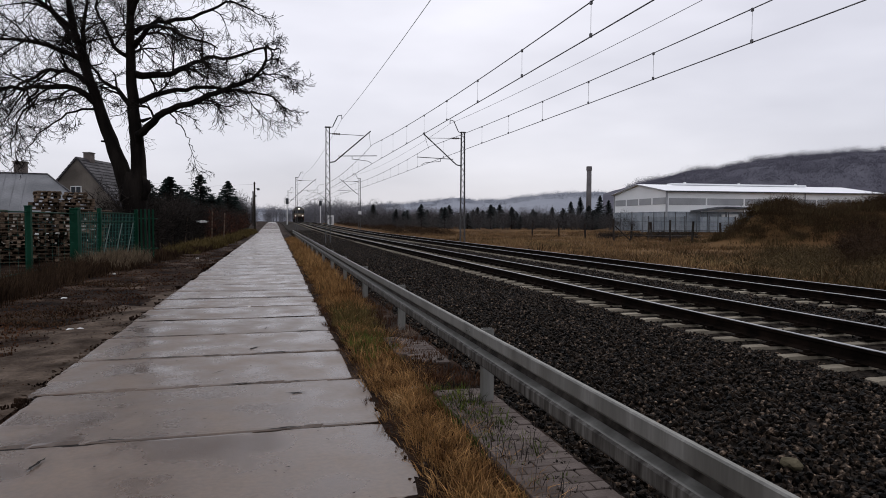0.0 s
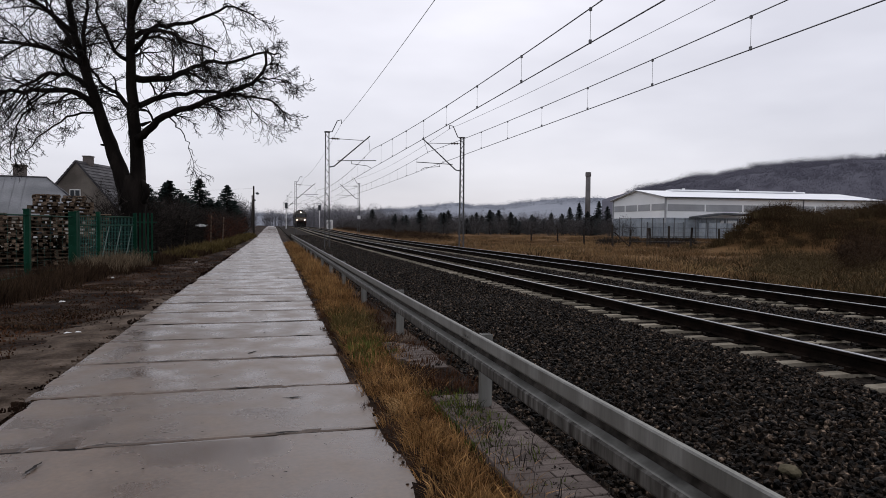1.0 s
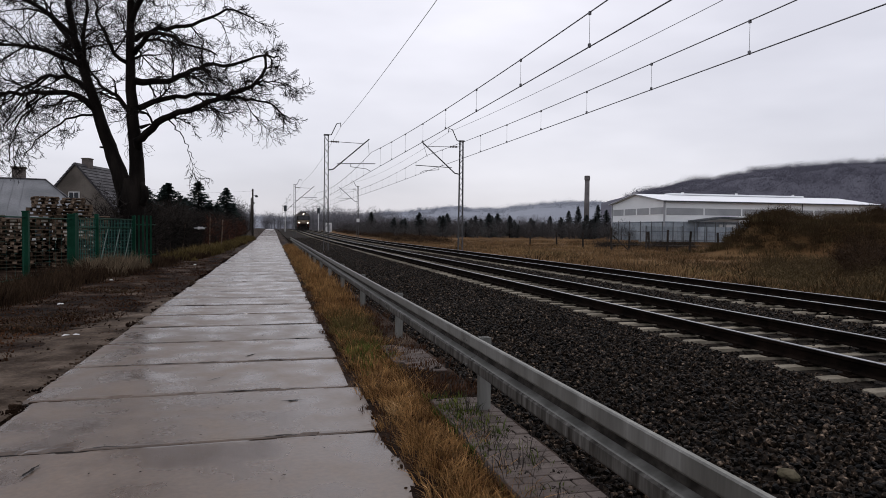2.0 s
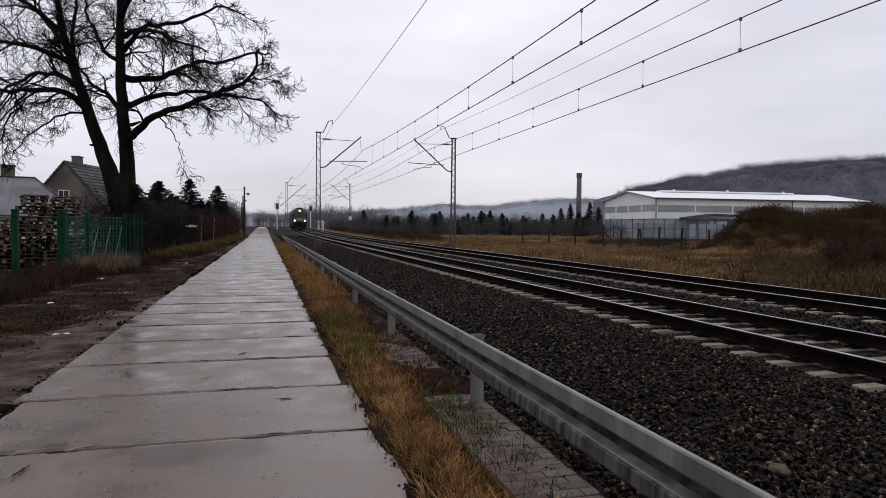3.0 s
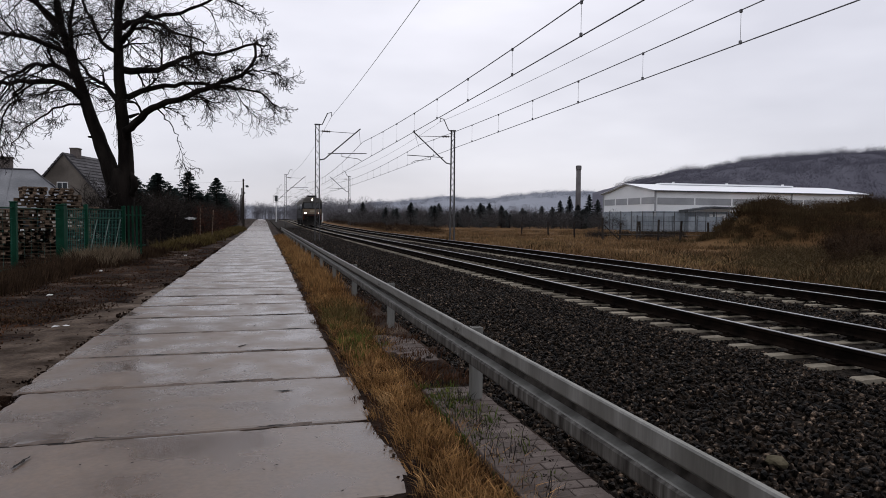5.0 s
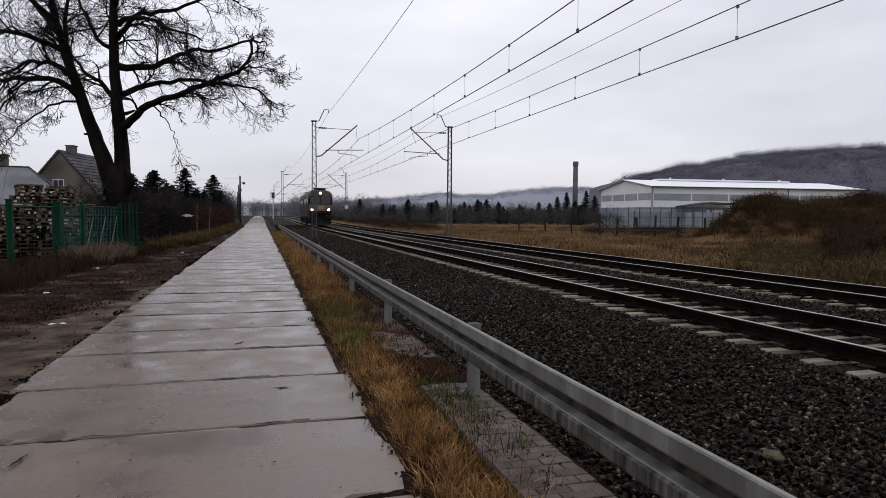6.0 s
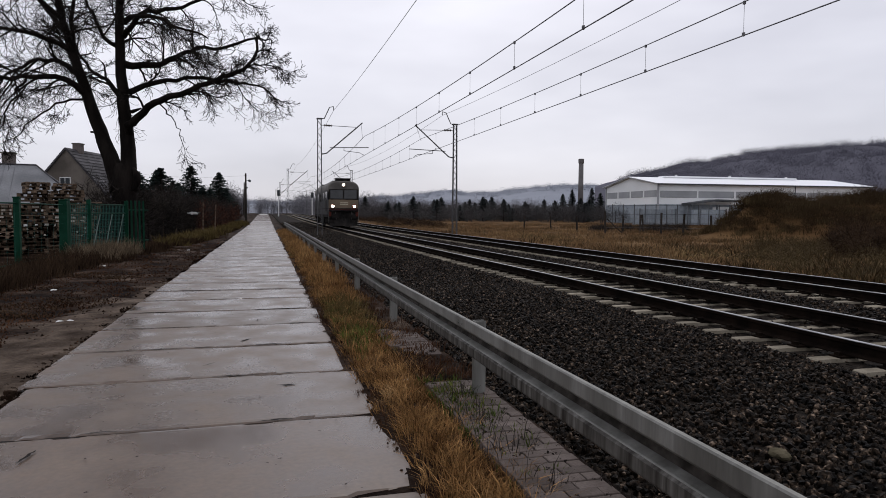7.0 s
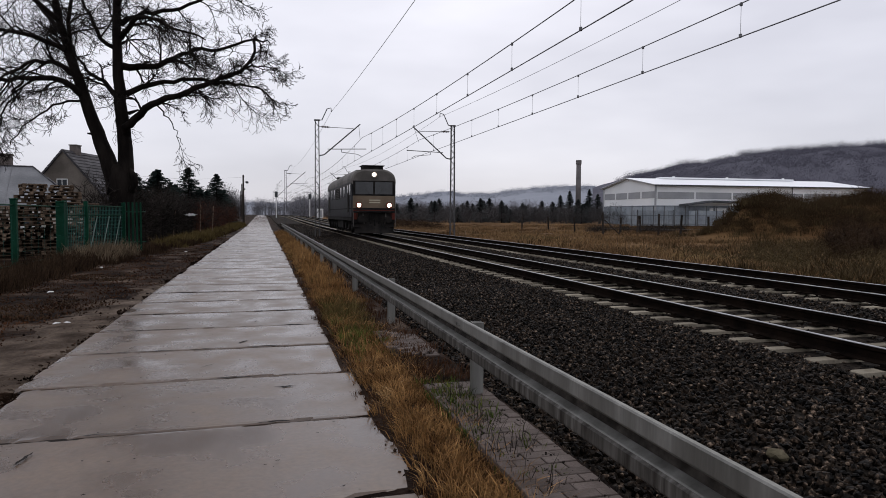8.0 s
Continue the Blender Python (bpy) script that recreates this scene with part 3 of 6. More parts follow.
def wires():
    def span(y0, y1, f, n=24):
        return [f(y0 + (y1 - y0) * i / n, i / n) for i in range(n + 1)]

    for cx in TRACKS:
        top = thing("overhead_line", "contact wire hung from a sagging messenger wire by droppers", "overhead line", "overhead lines")
        mess, cont, drop = Build(), Build(), Build()
        for y0, y1 in zip(MAST_Y, MAST_Y[1:]):
            zz, dip = (0.12, 0.64) if cx < 8 else (0.10, 0.42)
            m = span(y0, y1, lambda y, u: (cx + bend(y), y, 7.12 + zz + rise(y) - dip * 4 * u * (1 - u)))
            c = span(y0, y1, lambda y, u: (cx + bend(y), y, (5.86 if cx < 8 else 6.03) + rise(y) - 0.03 * 4 * u * (1 - u)))
            mess.tube(m, 0.016, 5)
            cont.tube(c, 0.016, 5)
            for k in range(1, 14):
                u = k / 14
                y = y0 + (y1 - y0) * u
                zm = 7.12 + zz + rise(y) - dip * 4 * u * (1 - u)
                zc = (5.86 if cx < 8 else 6.03) + rise(y) - 0.03 * 4 * u * (1 - u)
                xb = cx + bend(y)
                drop.tube([(xb, y, zm), (xb, y, zc)], 0.005, 4)
                drop.box((xb, y, zm - 0.02), (0.05, 0.06, 0.08))
                drop.box((xb, y, zc + 0.03), (0.05, 0.06, 0.09))
        part("messenger_wire", mess, WIRE, top)
        part("contact_wire", cont, WIRE, top)
        tagged(part("droppers", drop, WIRE, top), kind="stuff")
    for x, sag in ((4.73, 0.5), (12.85, 0.5)):
        b = Build()
        for y0, y1 in zip(MAST_Y, MAST_Y[1:]):
            b.tube(span(y0, y1, lambda y, u: (x + bend(y), y, 9.0 + rise(y) - sag * 4 * u * (1 - u))), 0.011, 5)
        tagged(part("feeder_wire", b, WIRE), "thin feeder wire strung along the mast tops", "wire", "feeder wires")


wires()


# ---- the warehouse across the field ----
def hall():
    top = thing("warehouse", "long white metal-clad warehouse with grey glazing strips", "warehouse", at=pose(62.6, 96.0, 0, 0, 0, -3.0))
    L, W, E, R = 41.5, 19.0, 6.75, 8.2
    b = Build()
    b.v = [(0, 0, -0.5), (L, 0, -0.5), (L, W, -0.5), (0, W, -0.5), (0, 0, E), (L, 0, E), (L, W, E), (0, W, E), (0, W / 2, R), (L, W / 2, R)]
    b.f = [(0, 1, 5, 4), (2, 3, 7, 6), (3, 0, 4, 8, 7), (1, 2, 6, 9, 5)]
    b.m = [0] * 4
    part("wall", b, HALL_WHITE, top)
    b = Build()
    for s in (0, 1):
        y0, y1 = (-0.5, W / 2) if s == 0 else (W + 0.5, W / 2)
        z0 = E - 0.05
        b.add([(-0.5, y0, z0), (L + 0.5, y0, z0), (L + 0.5, y1, R + 0.06), (-0.5, y1, R + 0.06), (-0.5, y0, z0 + 0.16), (L + 0.5, y0, z0 + 0.16), (L + 0.5, y1, R + 0.22), (-0.5, y1, R + 0.22)],
              [(0, 1, 2, 3), (4, 5, 6, 7), (0, 1, 5, 4), (1, 2, 6, 5), (2, 3, 7, 6), (3, 0, 4, 7)])
    roof = part("roof", b, HALL_ROOF, top)
    part("ridge_light", Build().box((L / 2 - 1, W / 2, R + 0.28), (L * 0.66, 2.2, 0.3), bevel=0.08), HALL_ROOF, roof)
    for x in (9, 20, 32):
        part("roof_vent", Build().tube([(x, W / 2, R + 0.3), (x, W / 2, R + 0.72)], 0.22, 8), HALL_WHITE, roof)
    strip = Build().box((0, 0, 0), (6.72, 0.1, 1.12), bevel=0.03).mesh("window_strip", HALL_GREY)
    for i in range(5):
        part("window_strip", strip, None, top, at=pose(3.72 + 7.06 * i, -0.02, 5.08))
    strip2 = Build().box((0, 0, 0), (4.1, 0.1, 1.12), bevel=0.03).mesh("window_strip", HALL_GREY)
    for i in range(4):
        part("window_strip", strip2, None, top, at=pose(-0.02, 2.4 + 4.7 * i, 5.2, 0, 0, 90))
    part("plinth_panel", Build().box((L / 2, -0.06, 1.5), (L, 0.1, 3.8)), BLUEGREY, top, "blue-grey lower cladding")
    part("plinth_panel", Build().box((-0.06, W / 2, 1.5), (0.1, W, 3.8)), BLUEGREY, top, "blue-grey lower cladding")
    part("gutter", Build().box((L / 2, -0.6, E - 0.02), (L + 1.0, 0.16, 0.2), bevel=0.03), HALL_DARK, roof)
    part("verge_flashing", Build().tube([(-0.53, -0.5, E + 0.02), (-0.53, W / 2, R + 0.13), (-0.53, W + 0.5, E + 0.02)], 0.10, 6), HALL_GREY, roof)
    for x, y in ((0, 0), (0, W), (L, 0)):
        part("corner_trim", Build().box((x - 0.05, y - 0.05, E / 2), (0.24, 0.24, E)), HALL_GREY, top)
    part("downpipe", Build().tube([(26, -0.15, 0), (26, -0.15, E)], 0.08, 6), HALL_DARK, top)
    c = Build().add([(4.2, -2.8, 3.35), (9.2, -2.8, 3.95), (14.2, -2.8, 3.8), (4.2, -0.2, 3.35), (9.2, -0.2, 3.95), (14.2, -0.2, 3.8),
                     (4.2, -2.8, 3.6), (9.2, -2.8, 4.25), (14.2, -2.8, 4.1), (4.2, -0.2, 3.6), (9.2, -0.2, 4.25), (14.2, -0.2, 4.1)],
                    [(0, 1, 4, 3), (1, 2, 5, 4), (6, 7, 10, 9), (7, 8, 11, 10), (0, 1, 7, 6), (1, 2, 8, 7), (3, 4, 10, 9), (4, 5, 11, 10), (0, 3, 9, 6), (2, 5, 11, 8)])
    can = part("canopy", c, HALL_DARK, top, "dark low-pitched canopy roof")
    for x in (4.6, 9.2, 13.8):
        part("canopy_post", Build().box((x, -2.6, 1.6), (0.2, 0.2, 3.5)), HALL_DARK, can)
    part("gate", Build().box((11.6, -0.2, 1.5), (3.2, 0.2, 3.0), bevel=0.03), HALL_WHITE, top, "white roller gate")


hall()


def containers():
    def box_thing(x, y, rot, w):
        top = thing("shipping_container", "blue-grey corrugated container beside the warehouse", "container", "containers by the warehouse", at=pose(x, y, 0, 0, 0, rot))
        b = Build()
        n = int(w / 0.28)
        pr = []
        for i in range(n):
            x0 = -w / 2 + i * 0.28
            pr += [(x0, 0), (x0 + 0.10, 0), (x0 + 0.14, 0.06), (x0 + 0.24, 0.06)]
        pr.append((w / 2, 0))
        b.v = [(px, -1.2 + py, z) for z in (0.1, 2.5) for px, py in pr]
        k = len(pr)
        b.f = [(i, i + 1, i + 1 + k, i + k) for i in range(k - 1)]
        b.m = [0] * len(b.f)
        b.box((0, 0.06, 1.3), (w - 0.02, 2.3, 2.4))
        part("shell", b, BLUEGREY, top)
        for sx in (-1, 1):
            part("corner_post", Build().box((sx * w / 2, -1.2, 1.3), (0.14, 0.14, 2.6)), HALL_DARK, top)
    box_thing(59.0, 91.5, -4, 6.1)
    box_thing(68.6, 91.0, -3, 4.6)


def yard_fence():
    """Tall welded fence round the warehouse yard."""
    top = thing("yard_fence", "tall grey-green welded fence round the warehouse yard", "fence")
    a, e = Vector((50.0, 88.5, 0)), Vector((69.5, 87.2, 0))
    me = Build().box((0, 0, 1.55), (0.09, 0.09, 3.3)).mesh("post", HALL_DARK)
    n = 11
    for i in range(n + 1):
        q = a.lerp(e, i / n)
        part("post", me, None, top, at=pose(q.x, q.y, 0))
    for z in (0.4, 1.7, 3.05):
        part("rail", Build().tube([(*a.xy, z), (*e.xy, z)], 0.03, 5), HALL_DARK, top)
    b = Build()
    for i in range(1, 90):
        q = a.lerp(e, i / 90)
        b.tube([(q.x, q.y, 0.1), (q.x, q.y, 3.0)], 0.008, 3)
    tagged(part("bars", b, BLUEGREY, top), kind="stuff")


yard_fence()


containers()


# ---- woods and hills ----
def tufts(name, label, places, mats, height, spread, blades, seed, width=0.05, category="thicket", lean=0.5, tri=True):
    """Many thin upward slivers round each place (x, y, z, scale): leafless thickets, grass."""
    rng = np.random.default_rng(seed)
    p = np.repeat(np.array(places, float), blades, axis=0)
    n = len(p)
    sc = p[:, 3]
    ang, rad = rng.uniform(0, 2 * np.pi, n), np.sqrt(rng.random(n)) * spread * sc
    root = p[:, :3] + np.stack([np.cos(ang) * rad, np.sin(ang) * rad, np.zeros(n)], 1)
    h = height * sc * rng.uniform(0.35, 1.0, n) * (1 - 0.45 * rad / (spread * sc + 1e-6))
    lv = np.stack([np.cos(ang), np.sin(ang)], 1) * (lean * rng.uniform(0, 1, n) * h)[:, None] + rng.normal(0, 0.12, (n, 2)) * h[:, None]
    tip = root + np.stack([lv[:, 0], lv[:, 1], h], 1)
    mid = root * 0.45 + tip * 0.55 + np.stack([-lv[:, 0] * 0.12, -lv[:, 1] * 0.12, h * 0.08], 1)
    a2 = rng.uniform(0, np.pi, n)
    w = np.stack([np.cos(a2), np.sin(a2), np.zeros(n)], 1) * (width * sc * rng.uniform(0.5, 1.2, n))[:, None] / 2
    root[:, 2] -= 0.05
    v = np.stack([root - w, root + w, mid + w * 0.8, mid - w * 0.8, tip], 1)
    base = np.arange(n) * 5
    f = np.concatenate([np.stack([base, base + 1, base + 2], 1), np.stack([base, base + 2, base + 3], 1), np.stack([base + 3, base + 2, base + 4], 1)])
    return tagged(new(name, fast_mesh(name, v.reshape(-1, 3), f, mats)), label, category, kind="stuff")


def crowns(name, label, places, mats, height, radius, slivers, seed, width=0.05, length=0.25, low=0.25, category="thicket", trunk=True):
    """Leafless crowns: short twigs filling a ragged egg round each place (x, y, z, scale), with a stem below."""
    rng = np.random.default_rng(seed)
    p = np.repeat(np.array(places, float), slivers, axis=0)
    n = len(p)
    h, sc = height * p[:, 3], p[:, 3]
    d = rng.normal(size=(n, 3))
    d /= np.linalg.norm(d, axis=1)[:, None]
    rad = rng.random(n) ** 0.75
    mid = low + (1 - low) * 0.5
    c = d * rad[:, None] * np.stack([radius * sc, radius * sc, h * (1 - low) * 0.5], 1)
    c[:, 2] += h * mid
    grow = d * np.array([0.9, 0.9, 0.5]) + rng.normal(0, 0.5, (n, 3)) + np.array([0, 0, 0.45])
    grow *= (length * h * rng.uniform(0.4, 1.1, n) / np.linalg.norm(grow, axis=1))[:, None]
    a, b = p[:, :3] + c - grow * 0.5, p[:, :3] + c + grow * 0.5
    a[:, 2] = np.maximum(a[:, 2], p[:, 2] - 0.1)
    s = np.cross(grow, rng.normal(size=(n, 3)))
    s *= (width * sc * rng.uniform(0.5, 1.2, n) / np.maximum(np.linalg.norm(s, axis=1), 1e-6))[:, None] / 2
    v = np.stack([a - s, a + s, b], 1).reshape(-1, 3)
    if trunk:
        q = np.array(places, float)
        k = len(q)
        t = np.stack([q[:, 0], q[:, 1], q[:, 2] + height * q[:, 3] * (mid + 0.15)], 1)
        off = np.zeros((k, 3))
        off[:, 0] = width * 1.6 * q[:, 3]
        base = q[:, :3] - np.array([0, 0, 0.2])
        v = np.concatenate([v, np.stack([base - off, base + off, t], 1).reshape(-1, 3)])
    f = np.arange(len(v)).reshape(-1, 3)
    return tagged(new(name, fast_mesh(name, v, f, mats)), label, category, kind="stuff")


def hill(name, ridge, y0, depth, mats, label, bump, seed, n=150):
    """A wooded ridge; ridge(u) gives its height along the heading u in degrees."""
    b = Build()
    rows = 14
    for i in range(n + 1):
        for j in range(rows + 1):
            u = ridge[0] + (ridge[1] - ridge[0]) * i / n
            s = j / rows
            r = y0 + depth * s
            x, y = r * math.sin(radians(u)), r * math.cos(radians(u))
            h = ridge[2](u) * (s * (2 - s)) ** 0.9 * (r / (y0 + depth))
            h += bump * noise.noise((x * 0.03, y * 0.03, seed)) * s
            b.v.append((x, y, h if j else -3))
    for i in range(n):
        for j in range(rows):
            a = i * (rows + 1) + j
            b.f.append((a, a + 1, a + rows + 2, a + rows + 1))
            b.m.append(0)
    return structure(name, b, mats, label, "hill")


def near_ridge(u):
    pts = [(26.5, 0), (28, 28), (30.8, 37), (34.9, 46), (39.2, 54.5), (41.2, 57), (46.2, 60), (49.3, 58), (55, 54), (70, 40), (100, 20)]
    return float(np.interp(u, [p[0] for p in pts], [p[1] for p in pts]))


def far_ridge(u):
    pts = [(-60, 30), (-8, 24), (5, 22), (8, 30), (10.8, 37), (15.2, 49), (18.2, 44), (20.1, 47), (22.5, 56), (25.4, 62), (28.3, 60), (32, 58), (60, 50)]
    return float(np.interp(u, [p[0] for p in pts], [p[1] for p in pts]))


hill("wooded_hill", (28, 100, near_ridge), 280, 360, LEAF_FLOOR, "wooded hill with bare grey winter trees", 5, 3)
# Far hills take the haze from their material's colour and glow.
hill("backdrop", (-60, 60, far_ridge), 900, 500, FAR_HILL, "distant wooded hills, tinted and glowing for haze", 7, 8)


def hill_trees():
    rnd = random.Random(4)
    near, far = [], []
    for _ in range(3600):
        u, s = rnd.uniform(30, 72), rnd.random() ** 0.6
        r = 280 + 360 * s
        x, y = r * math.sin(radians(u)), r * math.cos(radians(u))
        h = near_ridge(u) * (s * (2 - s)) ** 0.9 * (r / 640) + 5 * noise.noise((x * 0.03, y * 0.03, 3)) * s
        near.append((x, y, h - 1.0, rnd.uniform(0.6, 1.2)))
    for _ in range(1700):
        u, s = rnd.uniform(-30, 52), 0.55 + 0.45 * rnd.random()
        r = 900 + 500 * s
        x, y = r * math.sin(radians(u)), r * math.cos(radians(u))
        h = far_ridge(u) * (s * (2 - s)) ** 0.9 * (r / 1400) + 7 * noise.noise((x * 0.03, y * 0.03, 8)) * s
        far.append((x, y, h - 2.0, rnd.uniform(0.7, 1.3)))
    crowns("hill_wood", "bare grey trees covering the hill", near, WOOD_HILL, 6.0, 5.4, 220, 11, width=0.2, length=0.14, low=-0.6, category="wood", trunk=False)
    crowns("distant_wood", "bare trees along the far ridge, tinted and glowing for haze", far, FAR_HILL, 9, 10, 150, 12, width=0.6, length=0.17, low=-0.5, category="wood", trunk=False)


hill_trees()


# ---- locomotive ----
LOCO_GREY = mat("loco_grey_paint", (0.006, 0.0062, 0.0082), (0.014, 0.0138, 0.0165), 0.8, 0.5, bump=0.1, fine=20, stain=0.7, c3=(0.022, 0.017, 0.014), spec=0.1)
LOCO_TAN = mat("loco_faded_tan_paint", (0.13, 0.098, 0.070), (0.19, 0.148, 0.108), 0.8, 0.5, bump=0.1, fine=20, stain=0.4)
LOCO_ROOF = mat("loco_roof_paint", (0.090, 0.084, 0.077), (0.160, 0.148, 0.136), 0.7, 0.6, bump=0.1, fine=14, stain=0.6)
LOCO_BLACK = mat("loco_running_gear", (0.008, 0.008, 0.008), (0.025, 0.022, 0.02), 2, 0.7, bump=0.3, fine=20)
LOCO_GLASS = mat("cab_glass", (0.012, 0.014, 0.017), (0.02, 0.023, 0.027), 1, 0.08, bump=0, fine=5, spec=0.5)
LOCO_RED = mat("loco_red_paint", (0.075, 0.020, 0.015), (0.115, 0.028, 0.020), 1, 0.5, bump=0.1)
LAMP = glow("headlamp_glow", (1.0, 0.84, 0.70), 9)
LOCO_LETTER = mat("loco_lettering", (0.40, 0.37, 0.28), (0.5, 0.46, 0.36), 4, 0.5, bump=0)


def locomotive():
    """Front at y = 0, body towards +y, rail top at z = 0."""
    top = thing("locomotive", "dark grey diesel locomotive with a tan front and lit headlamps", "locomotive")
    L, w = 16.6, 1.46

    def section(s, zb, zt, wide):
        """Half-rounded body outline between zb and zt."""
        r = 0.9
        out = [(-wide * s, zb), (wide * s, zb), (wide * s, zt - r)]
        for k in range(1, 8):
            a = radians(90 * k / 8)
            out.append((s * wide * math.cos(a) ** 0.6, zt - r + r * math.sin(a) ** 0.8))
        out += [(-x, z) for x, z in reversed(out[3:])]
        out.append((-wide * s, zt - r))
        return out

    def loft(rows, n=None):
        b = Build()
        for y, sec in rows:
            b.v.extend((x, y, z) for x, z in sec)
        n = len(rows[0][1])
        for i in range(len(rows) - 1):
            for k in range(n):
                b.f.append((i * n + k, i * n + (k + 1) % n, (i + 1) * n + (k + 1) % n, (i + 1) * n + k))
        b.f += [tuple(range(n)), tuple(range(len(rows) * n - 1, (len(rows) - 1) * n - 1, -1))]
        b.m = [0] * len(b.f)
        return b

    rows = [(0.0, section(0.96, 1.2, 4.22, w)), (0.12, section(1.0, 1.2, 4.34, w)), (1.2, section(1.0, 1.2, 4.38, w)), (L - 1.2, section(1.0, 1.2, 4.38, w)),
            (L - 0.12, section(1.0, 1.2, 4.34, w)), (L, section(0.96, 1.2, 4.22, w))]
    body = part("body", loft(rows), LOCO_GREY, top, "dark grey riveted steel body")
    rf = [(y, [(x * 1.012, z + 0.012) for x, z in sec[2:]]) for y, sec in rows]
    rf = [(y - (0.03 if i == 0 else 0) + (0.03 if i == 5 else 0), sec) for i, (y, sec) in enumerate(rf)]
    part("roof", loft(rf), LOCO_ROOF, body, "light grey rounded roof")
    part("waist_band", Build().box((0, L / 2, 1.75), (2 * w + 0.02, L - 0.5, 0.06)), LOCO_BLACK, body)
    part("roof_gutter", Build().box((0, L / 2, 3.34), (2 * w + 0.05, L - 0.4, 0.05)), LOCO_ROOF, body)
    for ye, d in ((0.0, -1), (L, 1)):
        y = ye + d * 0.012
        part("front_panel", Build().box((0, y, 2.19), (2.74, 0.05, 0.82), bevel=0.02), LOCO_TAN, body, "faded tan front panel")
        part("window_surround", Build().box((0, y, 3.08), (2.74, 0.05, 1.0), bevel=0.02), LOCO_BLACK, body)
        for sx in (-1, 1):
            win = part("windscreen", Build().box((sx * 0.64, y + d * 0.02, 3.09), (1.16, 0.04, 0.82), bevel=0.015), LOCO_GLASS, body, "dark cab windscreen")
            part("wiper", Build().tube([(sx * 0.3, y + d * 0.05, 2.68), (sx * 0.62, y + d * 0.05, 3.1)], 0.012, 4), LOCO_BLACK, win)
            ring = part("lamp_housing", Build().tube([(sx * 1.0, y, 1.97), (sx * 1.0, y + d * 0.1, 1.97)], 0.21, 14), LOCO_RED, body, "round red-rimmed lamp housing")
            lens = Build().tube([(sx * 1.0, y + d * 0.08, 1.97), (sx * 1.0, y + d * 0.13, 1.97)], 0.13, 14)
            part("headlamp", lens, LAMP if d < 0 else LOCO_GLASS, ring, "bright warm headlamp")
            bf = part("buffer", Build().tube([(sx * 0.875, ye, 1.05), (sx * 0.875, ye + d * 0.45, 1.05), (sx * 0.875, ye + d * 0.45, 1.05), (sx * 0.875, ye + d * 0.5, 1.05)],
                                             [0.11, 0.09, 0.24, 0.24], 14), LOCO_BLACK, body, "round black buffer")
            part("handrail", Build().tube([(sx * 1.40, y + d * 0.02, 1.3), (sx * 1.40, y + d * 0.09, 1.35), (sx * 1.40, y + d * 0.09, 2.5), (sx * 1.40, y + d * 0.02, 2.55)], 0.018, 5), LOCO_ROOF, body)
            part("marker_lamp", Build().tube([(sx * 1.05, y, 1.52), (sx * 1.05, y + d * 0.06, 1.52)], 0.055, 10), LOCO_ROOF, body, "small grey marker lamp")
        th = part("top_lamp_housing", Build().tube([(0, ye + 0.3 * -d, 3.97), (0, ye + d * 0.1, 3.97)], 0.24, 14), LOCO_ROOF, body)
        part("headlamp", Build().tube([(0, ye + d * 0.08, 3.97), (0, ye + d * 0.13, 3.97)], 0.125, 14), LAMP if d < 0 else LOCO_GLASS, th, "bright warm headlamp")
        part("red_stripe", Build().box((0, y, 1.64), (2.78, 0.055, 0.05), bevel=0.01), LOCO_RED, body, "dull red stripe")
        part("buffer_beam", Build().box((0, ye + d * 0.02, 1.15), (2.86, 0.3, 0.72), bevel=0.04), LOCO_BLACK, body)
        for z in (2.3, 2.15):
            part("lettering", Build().box((0.05, y + d * 0.028, z), (0.72, 0.012, 0.07)), LOCO_LETTER, body)
        for x in (-0.5, 0.0, 0.5):
            part("cover_plate", Build().box((x, y + d * 0.02, 1.42), (0.22, 0.06, 0.1), bevel=0.01), LOCO_ROOF, body)
        pl = Build()
        pl.v = [(-1.35, ye, 0.85), (1.35, ye, 0.85), (1.25, ye + d * 0.25, 0.15), (0, ye + d * 0.55, 0.15), (-1.25, ye + d * 0.25, 0.15), (-1.35, ye - d * 0.1, 0.85), (1.35, ye - d * 0.1, 0.85),
                (1.25, ye + d * 0.12, 0.15), (0, ye + d * 0.4, 0.15), (-1.25, ye + d * 0.12, 0.15), (0, ye + d * 0.25, 0.85), (0, ye + d * 0.1, 0.85)]
        pl.f = [(0, 10, 3, 4), (10, 1, 2, 3), (5, 9, 8, 11), (11, 8, 7, 6), (0, 5, 11, 10), (10, 11, 6, 1), (4, 3, 8, 9), (3, 2, 7, 8), (0, 4, 9, 5), (1, 6, 7, 2)]
        pl.m = [0] * 10
        part("snow_plough", pl, LOCO_BLACK, top, "black V-shaped snow plough")
        part("coupling_hook", Build().tube([(0, ye, 1.05), (0, ye + d * 0.3, 1.05), (0, ye + d * 0.38, 0.8), (0, ye + d * 0.3, 0.6)], 0.05, 6), LOCO_BLACK, top)
        for x in (-1.15, -0.75, -0.3, 0.3, 0.75, 1.15):
            part("hose", Build().tube([(x, ye + d * 0.18, 1.45), (x, ye + d * 0.26, 1.2), (x * 0.95, ye + d * 0.3, 0.9), (x * 0.9, ye + d * 0.24, 0.75)], 0.028, 6), LOCO_ROOF if abs(x) == 0.75 else LOCO_BLACK, top)
        part("step", Build().box((0, ye + d * 0.3, 1.53), (2.5, 0.3, 0.04), bevel=0.01), LOCO_BLACK, top)
